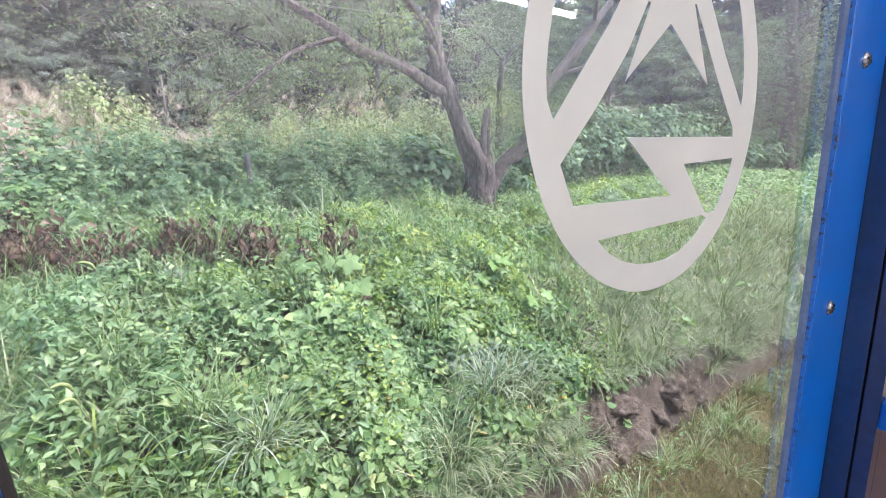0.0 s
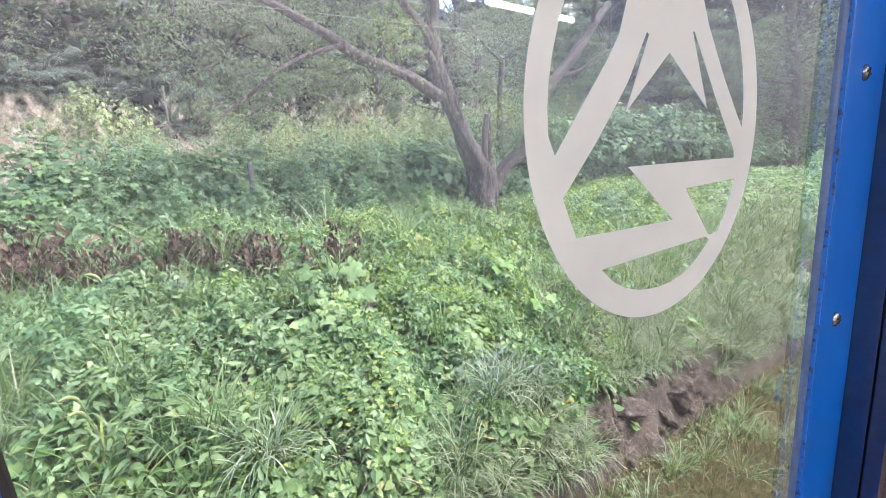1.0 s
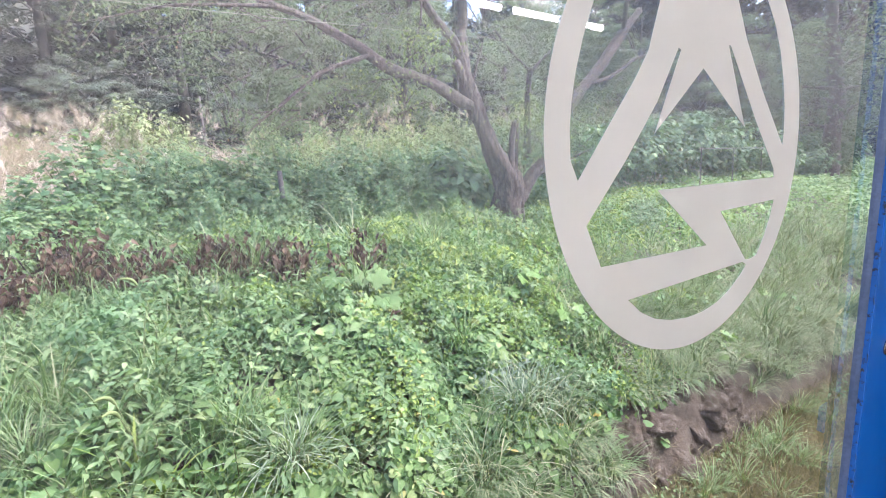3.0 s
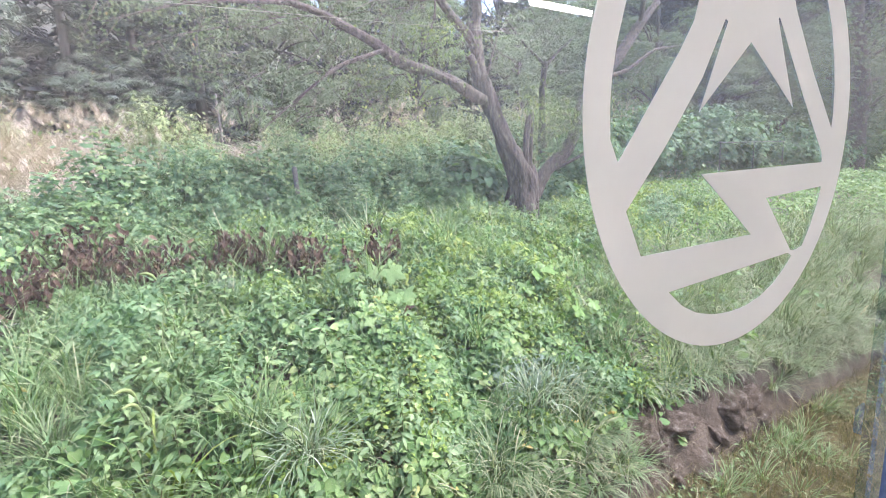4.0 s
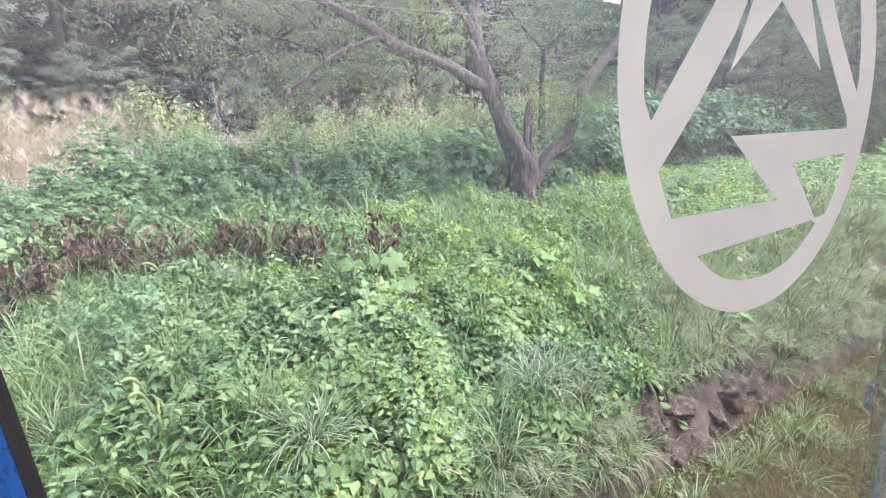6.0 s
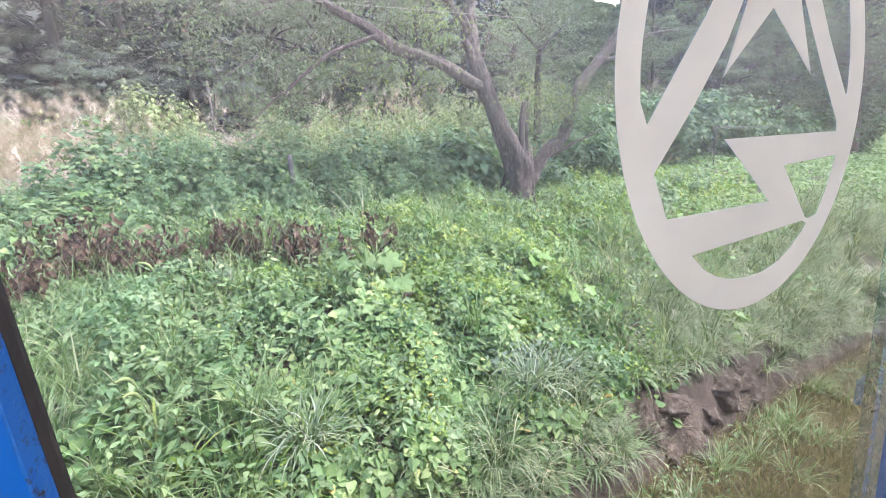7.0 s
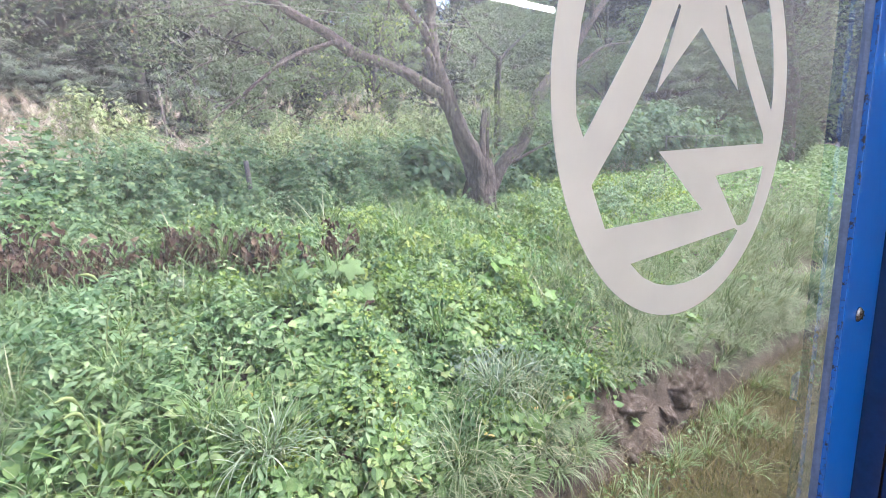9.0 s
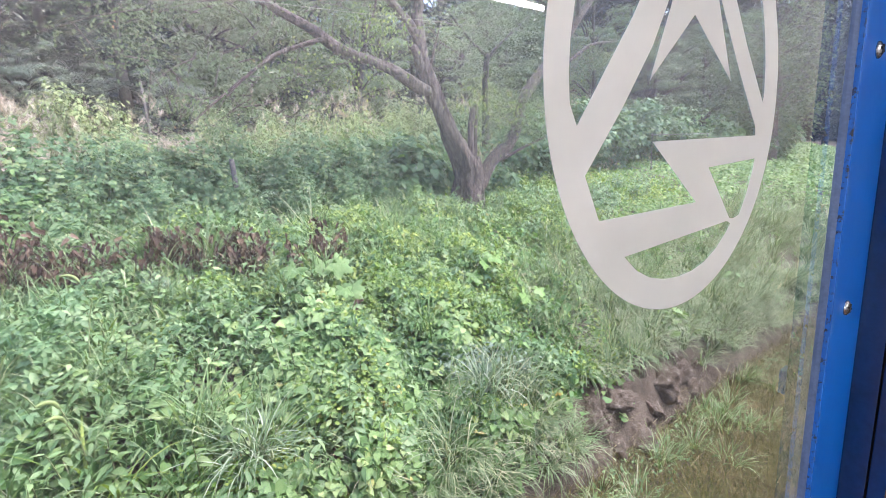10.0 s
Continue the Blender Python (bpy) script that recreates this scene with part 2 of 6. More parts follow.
_nt.links.new(_through.outputs[0], _film.inputs[2])
_amount = _nt.nodes.new("ShaderNodeMapRange")
_amount.inputs["From Min"].default_value, _amount.inputs["From Max"].default_value = 0.3, 0.7
_amount.inputs["To Min"].default_value, _amount.inputs["To Max"].default_value = 0.75, 1.25
_nt.links.new(noise_out(_nt, 7.0, 6.0, 0.65), _amount.inputs["Value"])
# cabin-reflection haze painted in: the film thickens upwards and towards the far side
_place = _nt.nodes.new("ShaderNodeTexCoord")
_axes = _nt.nodes.new("ShaderNodeSeparateXYZ")
_nt.links.new(_place.outputs["Object"], _axes.inputs[0])
_rise = _nt.nodes.new("ShaderNodeMapRange")
_rise.interpolation_type = "SMOOTHSTEP"
_rise.inputs["From Min"].default_value, _rise.inputs["From Max"].default_value = -0.08, 0.08
_rise.inputs["To Min"].default_value, _rise.inputs["To Max"].default_value = 0.05, 1.0
_nt.links.new(_axes.outputs["Z"], _rise.inputs["Value"])
_along = _nt.nodes.new("ShaderNodeMapRange")
_along.interpolation_type = "SMOOTHSTEP"
_along.inputs["From Min"].default_value, _along.inputs["From Max"].default_value = -0.03, 0.22
_along.inputs["To Min"].default_value, _along.inputs["To Max"].default_value = 0.06, 0.21
_nt.links.new(_axes.outputs["X"], _along.inputs["Value"])
_both = _nt.nodes.new("ShaderNodeMath")
_both.operation = "MULTIPLY"
_nt.links.new(_along.outputs[0], _both.inputs[0])
_nt.links.new(_rise.outputs[0], _both.inputs[1])
_thin = _nt.nodes.new("ShaderNodeMath")
_thin.operation = "ADD"
_thin.inputs[1].default_value = 0.012
_nt.links.new(_both.outputs[0], _thin.inputs[0])
_film_share = _nt.nodes.new("ShaderNodeMath")
_film_share.operation = "MULTIPLY"
_nt.links.new(_amount.outputs[0], _film_share.inputs[0])
_nt.links.new(_thin.outputs[0], _film_share.inputs[1])
_m1 = _nt.nodes.new("ShaderNodeMixShader")
_nt.links.new(_film_share.outputs[0], _m1.inputs[0])
_nt.links.new(_clear.outputs[0], _m1.inputs[1])
_nt.links.new(_film.outputs[0], _m1.inputs[2])
_gloss = _nt.nodes.new("ShaderNodeBsdfGlossy")
_gloss.inputs["Roughness"].default_value = 0.0
_fres = _nt.nodes.new("ShaderNodeFresnel")
_fres.inputs[0].default_value = 1.85
_m2 = _nt.nodes.new("ShaderNodeMixShader")
_nt.links.new(_fres.outputs[0], _m2.inputs[0])
_nt.links.new(_m1.outputs[0], _m2.inputs[1])
_nt.links.new(_gloss.outputs[0], _m2.inputs[2])
_nt.links.new(_m2.outputs[0], _o.inputs["Surface"])

M_OUTER, _nt, _b, _o = nodes_of("pane outer face")
_nt.nodes.remove(_b)
_clear = _nt.nodes.new("ShaderNodeBsdfTransparent")
_clear.inputs[0].default_value = (0.98, 0.99, 0.98, 1)
_nt.links.new(_clear.outputs[0], _o.inputs["Surface"])

# frosted cream film of the emblem
M_FILM, _nt, _b, _o = nodes_of("frosted film")
_tone = ramp(_nt, noise_out(_nt, 9.0, 5.0), [(0.3, (0.635, 0.64, 0.605)), (0.7, (0.705, 0.705, 0.67))])
_nt.links.new(_tone, _b.inputs["Base Color"])
_b.inputs["Roughness"].default_value = 0.45
_tr = _nt.nodes.new("ShaderNodeBsdfTranslucent")
_nt.links.new(_tone, _tr.inputs[0])
_mx = _nt.nodes.new("ShaderNodeMixShader")
_mx.inputs[0].default_value = 0.4
_nt.links.new(_b.outputs[0], _mx.inputs[1])
_nt.links.new(_tr.outputs[0], _mx.inputs[2])
_nt.links.new(_mx.outputs[0], _o.inputs["Surface"])


# ---- building blocks ----
def link_mesh(name, verts, tris, material, parent=None, label="", smooth=False):
    me = bpy.data.meshes.new(name)
    verts, tris = np.asarray(verts, np.float32), np.asarray(tris, np.int32)
    me.vertices.add(len(verts))
    me.vertices.foreach_set("co", verts.ravel())
    me.loops.add(tris.size)
    me.loops.foreach_set("vertex_index", tris.ravel())
    me.polygons.add(len(tris))
    me.polygons.foreach_set("loop_start", np.arange(0, tris.size, tris.shape[1], dtype=np.int32))
    if smooth:
        me.polygons.foreach_set("use_smooth", np.ones(len(tris), dtype=bool))
    me.update(calc_edges=True)
    me.materials.append(material)
    ob = new(name, me)
    ob.parent = parent
    return tagged(ob, label)


def part(name, bm, material, parent=None, label=""):
    me = bpy.data.meshes.new(name)
    bm.to_mesh(me)
    bm.free()
    me.materials.append(material)
    ob = new(name, me)
    ob.parent = parent
    return tagged(ob, label)


def box_bm(x0, x1, y0, y1, z0, z1, bevel=0.0, segments=2):
    bm = bmesh.new()
    bmesh.ops.create_cube(bm, size=1.0, matrix=Matrix.LocRotScale(((x0 + x1) / 2, (y0 + y1) / 2, (z0 + z1) / 2), None, (x1 - x0, y1 - y0, z1 - z0)))
    if bevel:
        bmesh.ops.bevel(bm, geom=bm.edges[:], offset=bevel, segments=segments, affect="EDGES", profile=0.5)
    return bm


def thing(name, label, category, group="", at=(0, 0, 0)):
    ob = new(name)
    ob.location = at
    ob.empty_display_size = 0.05
    return tagged(ob, label, category, group)


def tube_mesh(points, radii, sides=10, lump=0.0, seed=0):
    """Verts and triangles of a round limb along a smoothed line of points."""
    pts, rad = [Vector(q) for q in points], list(radii)
    fine, fr = [], []
    for i in range(len(pts) - 1):
        a, b, c, d = pts[max(i - 1, 0)], pts[i], pts[i + 1], pts[min(i + 2, len(pts) - 1)]
        for k in range(5):
            u = k / 5
            fine.append(0.5 * ((2 * b) + (c - a) * u + (2 * a - 5 * b + 4 * c - d) * u * u + (3 * b - a - 3 * c + d) * u ** 3))
            fr.append(rad[i] * (1 - u) + rad[i + 1] * u)
    fine.append(pts[-1])
    fr.append(rad[-1])
    verts, tris, n = [], [], len(fine)
    side = Vector((1, 0.3, 0.1))
    for i, (q, r) in enumerate(zip(fine, fr)):
        way = (fine[min(i + 1, n - 1)] - fine[max(i - 1, 0)]).normalized()
        side = (side - way * side.dot(way)).normalized()
        other = way.cross(side)
        for k in range(sides):
            a = 2 * math.pi * k / sides
            around = Vector((math.cos(a), math.sin(a), 0))
            bulge = 1 + lump * (0.6 * noise.noise(around * 1.6 + q * 2.2 + Vector((seed, 0, 0))) + 0.75 * noise.noise(around * 4.5 + q * 1.6 + Vector((0, seed, 0))) + 0.3 * noise.noise(around * 9.0 + q * 6.0))
            verts.append(q + (side * math.cos(a) + other * math.sin(a)) * r * bulge)
    for i in range(n - 1):
        for k in range(sides):
            a, b = i * sides + k, i * sides + (k + 1) % sides
            tris += [(a, b, b + sides), (a, b + sides, a + sides)]
    verts += [fine[0], fine[-1]]
    for k in range(sides):
        tris.append((len(verts) - 2, (k + 1) % sides, k))
        tris.append((len(verts) - 1, (n - 1) * sides + k, (n - 1) * sides + (k + 1) % sides))
    return np.array([tuple(v) for v in verts]), np.array(tris)


def limb(name, points, radii, material, parent, sides=10, lump=0.25, seed=0, label=""):
    v, t = tube_mesh(points, radii, sides, lump, seed)
    return link_mesh(name, v, t, material, parent, label, smooth=True)


# leaf blanks: x along the leaf, y across, z out of its face
HEART = (np.array([(0, 0, 0), (0.35, 0, -0.05), (0.7, 0, -0.04), (1, 0, -0.14),
                   (-0.16, 0.22, 0.03), (0.02, 0.42, 0.06), (0.32, 0.43, 0.05), (0.66, 0.24, 0.0),
                   (-0.16, -0.22, 0.03), (0.02, -0.42, 0.06), (0.32, -0.43, 0.05), (0.66, -0.24, 0.0)]),
         np.array([(0, 5, 4), (0, 1, 5), (1, 6, 5), (1, 2, 6), (2, 7, 6), (2, 3, 7), (0, 8, 9), (0, 9, 1), (1, 9, 10), (1, 10, 2), (2, 10, 11), (2, 11, 3)]))
LANCE = (np.array([(0, 0, 0), (0.3, 0, -0.03), (0.68, 0, -0.06), (1, 0, -0.2),
                   (0.25, 0.19, 0.02), (0.58, 0.16, -0.01), (0.25, -0.19, 0.02), (0.58, -0.16, -0.01)]),
         np.array([(0, 1, 4), (1, 5, 4), (1, 2, 5), (2, 3, 5), (0, 6, 1), (1, 6, 7), (1, 7, 2), (2, 7, 3)]))
OVAL = (np.array([(0, 0, 0), (0.5, 0, -0.05), (1, 0, -0.12), (0.3, 0.26, 0.03), (0.72, 0.2, 0.0), (0.3, -0.26, 0.03), (0.72, -0.2, 0.0)]),
        np.array([(0, 1, 3), (1, 4, 3), (1, 2, 4), (0, 5, 1), (1, 5, 6), (1, 6, 2)]))
CLUMP = (np.array([(0, 0, 0), (0.55, 0.3, 0.08), (1, 0, -0.1), (0.5, -0.3, 0.02)]), np.array([(0, 2, 1), (0, 3, 2)]))


def lobed(n_lobes=5):
    """A broad lobed leaf, like a vine's."""
    v, t = [(0.0, 0.0, 0.0)], []
    steps = n_lobes * 4
    for k in range(steps + 1):
        a = math.radians(-150 + 300 * k / steps)
        r = 0.46 + 0.12 * math.cos(2 * math.pi * k / 4 + math.pi) + 0.1 * math.cos(a)
        v.append((0.25 + r * math.cos(a), r * 1.05 * math.sin(a), 0.05 * math.cos(3 * a) - 0.1 * abs(math.sin(a))))
    v[0] = (0.22, 0, 0.0)
    for k in range(steps):
        t.append((0, k + 1, k + 2))
    return np.array(v), np.array(t)


LOBED = lobed()


def fingered():
    """A compound leaf of five drooping leaflets."""
    v, t = [], []
    for turn, start, size in ((0, 0.42, 0.62), (52, 0.38, 0.5), (-52, 0.38, 0.5), (80, 0.12, 0.46), (-80, 0.12, 0.46)):
        a = math.radians(turn)
        c, s, o = math.cos(a), math.sin(a), len(v)
        for px, py, pz in ((0, 0, 0), (0.45, 0.24, 0.03), (0.45, -0.24, 0.03), (1, 0, -0.22), (0.45, 0, -0.03)):
            px, py = px * size, py * size
            v.append((start + px * c - py * s, px * s + py * c, pz * size - 0.12 * start))
        t += [(o, o + 4, o + 1), (o + 4, o + 3, o + 1), (o, o + 2, o + 4), (o + 4, o + 2, o + 3)]
    return np.array(v), np.array(t)


COMPOUND = fingered()


def scatter(blank, at, out, heading, size, width=1.0):
    """Leaves at the points, with faces along out and tips turned by heading about it."""
    bv, bt = blank
    at, out = np.asarray(at, float), np.asarray(out, float)
    n = out / np.linalg.norm(out, axis=1)[:, None]
    up = np.where(np.abs(n[:, 2:3]) > 0.95, np.array([[1.0, 0, 0]]), np.array([[0, 0, 1.0]]))
    a = np.cross(up, n)
    a /= np.linalg.norm(a, axis=1)[:, None]
    b = np.cross(n, a)
    c, s = np.cos(heading)[:, None], np.sin(heading)[:, None]
    ax, ay = a * c + b * s, b * c - a * s
    sz = np.broadcast_to(np.asarray(size, float), (len(at),))[:, None, None]
    v = at[:, None] + sz * (bv[None, :, 0:1] * ax[:, None] + width * bv[None, :, 1:2] * ay[:, None] + bv[None, :, 2:3] * n[:, None])
    t = bt[None] + (np.arange(len(at)) * len(bv))[:, None, None]
    return v.reshape(-1, 3), t.reshape(-1, 3)


def blades(at, azimuth, lean, droop, length, width, rings=5):
    """Grass blades: each leans from upright by lean and bows over by droop on the way."""
    at = np.asarray(at, float)
    n = len(at)
    lean, droop, length, width = (np.broadcast_to(np.asarray(q, float), (n,)) for q in (lean, droop, length, width))
    flat = np.stack([np.cos(azimuth), np.sin(azimuth), np.zeros(n)], 1)
    across = np.stack([-np.sin(azimuth), np.cos(azimuth), np.zeros(n)], 1)
    pos, out = at.copy(), []
    for k in range(rings):
        u = k / (rings - 1)
        w = width * (0.75 + 0.6 * u - 1.35 * u * u) * 0.5
        if k == rings - 1:
            out.append(pos.copy())
        else:
            out.append(pos - across * w[:, None])
            out.append(pos + across * w[:, None])
        ang = lean + droop * (u + 0.5 / (rings - 1)) ** 1.3
        step = (length / (rings - 1))[:, None]
        pos = pos + step * (flat * np.sin(ang)[:, None] + np.array([[0, 0, 1.0]]) * np.cos(ang)[:, None])
    v = np.stack(out, 1)
    m = v.shape[1]
    tri = []
    for k in range(rings - 2):
        a = 2 * k
        tri += [(a, a + 1, a + 3), (a, a + 3, a + 2)]
    tri.append((m - 3, m - 2, m - 1))
    t = np.array(tri)[None] + (np.arange(n) * m)[:, None, None]
    return v.reshape(-1, 3), t.reshape(-1, 3)


def tufted(cx, cy, cz, per, spreadr, length, width, droop, rings=6, pull=0.0):
    """Many arching tufts: blades leave each centre all round, pulled towards the slope's foot."""
    n = len(cx) * per
    rep = lambda q: np.repeat(np.asarray(q, float), per)
    az = rng.uniform(0, 6.283, n)
    az = np.arctan2(np.sin(az) - pull, np.cos(az))
    rr = spreadr * np.sqrt(rng.uniform(0, 1, n))
    at = np.stack([rep(cx) + rr * np.cos(az), rep(cy) + rr * np.sin(az), rep(cz)], 1)
    size = np.repeat(rng.uniform(0.7, 1.2, len(cx)), per)
    return blades(at, az, rng.uniform(0.1, 0.75, n), rng.uniform(0.5, droop, n), length * size * rng.uniform(0.5, 1.0, n), width * rng.uniform(0.7, 1.25, n), rings)


def joined(pieces):
    vs, ts, k = [], [], 0
    for v, t in pieces:
        vs.append(v)
        ts.append(t + k)
        k += len(v)
    return np.concatenate(vs), np.concatenate(ts)


def rand_out(n, up=1.0, spread=0.6, toward=(0, -0.35, 0)):
    v = rng.normal(0, spread, (n, 3)) + np.array([0, 0, up]) + np.array(toward)
    v[:, 2] = np.abs(v[:, 2]) + 0.05
    return v


# ---- the lie of the land ----
PROFILE_Y = [-60, -4.5, -3.6, 0.1, 0.9, 1.95, 2.08, 2.38, 2.8, 3.3, 3.7, 4.0, 4.6, 5.2, 6.0, 8.0, 10.0, 14.0, 20.0, 30.0, 60.0, 120.0, 300.0]
PROFILE_Z = [-2.9, -2.9, -2.45, -2.45, -2.93, -2.95, -2.93, -2.42, -2.2, -1.88, -1.72, -1.6, -1.34, -1.12, -0.92, -0.65, -0.3, 0.3, 1.3, 3.6, 14.0, 34.0, 70.0]


def lumps(x, y):
    return (np.sin(x * 1.7 + 0.6 * y) * np.cos(y * 1.9 - 0.5 * x) * 0.5 + np.sin(x * 3.9 + 1.3) * np.sin(y * 4.3 + x) * 0.25 + np.sin(x * 0.63 - 0.4 * y + 2.0) * 0.6)


def land(x, y):
    x, y = np.asarray(x, float), np.asarray(y, float)
    z = np.interp(y, PROFILE_Y, PROFILE_Z)
    amp = np.interp(y, [1.2, 2.4, 3.0, 6.0, 10, 30, 100], [0.012, 0.012, 0.07, 0.09, 0.2, 0.6, 3.0])
    return z + amp * lumps(x, y)


def grid_axis(stops):
    out = []
    for (a, b), step in stops:
        out += list(np.arange(a, b, step))
    return np.array(out + [stops[-1][0][1]])


gx = grid_axis([((-200, -30), 12), ((-30, -4), 1.5), ((-4, 14), 0.14), ((14, 40), 1.0), ((40, 300), 12)])
gy = grid_axis([((-60, -5), 5), ((-5, 1.0), 0.4), ((1.0, 2.0), 0.12), ((2.0, 2.44), 0.04), ((2.44, 8), 0.14), ((8, 40), 1.0), ((40, 300), 10)])
GX, GY = np.meshgrid(gx, gy)
gv = np.stack([GX.ravel(), GY.ravel(), land(GX, GY).ravel()], 1)
w = len(gx)
qa = (np.arange(len(gy) - 1)[:, None] * w + np.arange(w - 1)[None]).ravel()
ground = tagged(link_mesh("ground", gv, np.stack([qa, qa + 1, qa + 1 + w, qa + w], 1), M_SOIL, smooth=True), "dark soil bank rising from the trackside strip", "ground", kind="structure")
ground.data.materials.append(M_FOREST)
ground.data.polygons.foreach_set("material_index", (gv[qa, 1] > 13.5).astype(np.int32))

# ---- the carriage ----
GLASS_L, GLASS_R, GLASS_B, GLASS_T = -0.040, 0.547, -0.62, 0.42
LEAN = -0.0742  # the left side of the opening leans inwards to its foot
FACE = -0.0107
REVEAL = 0.667


def prism(profile, z0, z1, lean=0.0):
    """An upright bar with that plan, leaning along x by lean times the height."""
    bm = bmesh.new()
    n = 24
    rows = []
    for k in range(n + 1):
        z = z0 + (z1 - z0) * k / n
        rows.append([bm.verts.new((px + lean * z, py, z)) for px, py in profile])
    for lo, hi in zip(rows, rows[1:]):
        for k in range(len(profile)):
            j = (k + 1) % len(profile)
            bm.faces.new((lo[k], lo[j], hi[j], hi[k]))
    bm.faces.new(rows[0][::-1])
    bm.faces.new(rows[-1])
    bmesh.ops.recalc_face_normals(bm, faces=bm.faces[:])
    return bm


def build_window():
    win = tagged(new("window_1"), "carriage window with dusty, hazed glass in a blue screwed frame", "window", kind="structure")
    pane = part("pane", box_bm(GLASS_L - 0.06, GLASS_R + 0.03, 0.0, 0.005, GLASS_B - 0.02, GLASS_T + 0.02), M_GLASS, win, "clear glass pane with thin dust and painted reflection haze")
    pane.visible_shadow = False
    pane.data.materials.append(M_OUTER)
    for face in pane.data.polygons:
        face.material_index = 0 if face.normal.y < -0.5 else 1
    g, l, b, t = GLASS_R, GLASS_L, GLASS_B, GLASS_T
    part("gasket", prism([(g, -0.0003), (g + 0.0004, -0.003), (g + 0.0018, -0.0064), (g + 0.02, -0.0064), (g + 0.02, -0.0003)], b, t), M_RUBBER, win, "grey-blue rubber gasket")
    part("chipped_edge", prism([(g + 0.0020, -0.0065), (g + 0.0024, FACE + 0.0004), (g + 0.0034, FACE + 0.0001), (g + 0.0034, -0.0065)], b, t), M_CHIPPED, win, "chipped dark blue frame edge")
    part("frame_strip", box_bm(g + 0.0035, REVEAL - 0.002, FACE, 0.0, b - 0.16, t + 0.16, 0.001), M_BLUE, win, "bright blue painted frame strip")
    part("gasket", prism([(l, -0.0003), (l - 0.0003, -0.0025), (l - 0.0014, -0.0048), (l - 0.02, -0.0048), (l - 0.02, -0.0003)], b, t, LEAN), M_DARKRUBBER, win, "dark brown rubber gasket")
    part("chipped_edge", prism([(l - 0.0016, -0.0049), (l - 0.0026, -0.0085), (l - 0.0036, FACE + 0.0002), (l - 0.006, FACE + 0.0002), (l - 0.006, -0.0049)], b, t, LEAN), M_CHIPPED, win, "chipped dark blue frame edge")
    part("frame_strip", prism([(l - 0.0041, FACE), (l - 0.0061, 0.0), (l - 0.11, 0.0), (l - 0.11, FACE)], b, t, LEAN), M_BLUE, win, "bright blue painted frame strip")
    part("frame_rail", box_bm(l - 0.14, g + 0.0034, FACE, 0.0, b - 0.16, b - 0.0005, 0.001), M_BLUE, win)
    part("frame_rail", box_bm(l - 0.14, g + 0.0034, FACE, 0.0, t + 0.0005, t + 0.16, 0.001), M_BLUE, win)
    for x in (0.5967, GLASS_L - 0.06):
        for k in range(4):
            z = 0.0765 - 0.2454 * (k - 1)
            bm = bmesh.new()
            bmesh.ops.create_uvsphere(bm, u_segments=16, v_segments=8, radius=0.0078)
            bmesh.ops.scale(bm, vec=(1, 0.45, 1), verts=bm.verts)
            head = part("screw", bm, M_STEEL, win, "small steel cross-head screw")
            head.location = (x, FACE - 0.0005, z)
            for turn in (20, 110):
                slot = box_bm(-0.0046, 0.0046, -0.0039, -0.0028, -0.0008, 0.0008)
                bmesh.ops.rotate(slot, verts=slot.verts, matrix=Matrix.Rotation(radians(turn), 3, "Y"))
                part("slot", slot, M_GAP, head)
    return win


build_window()


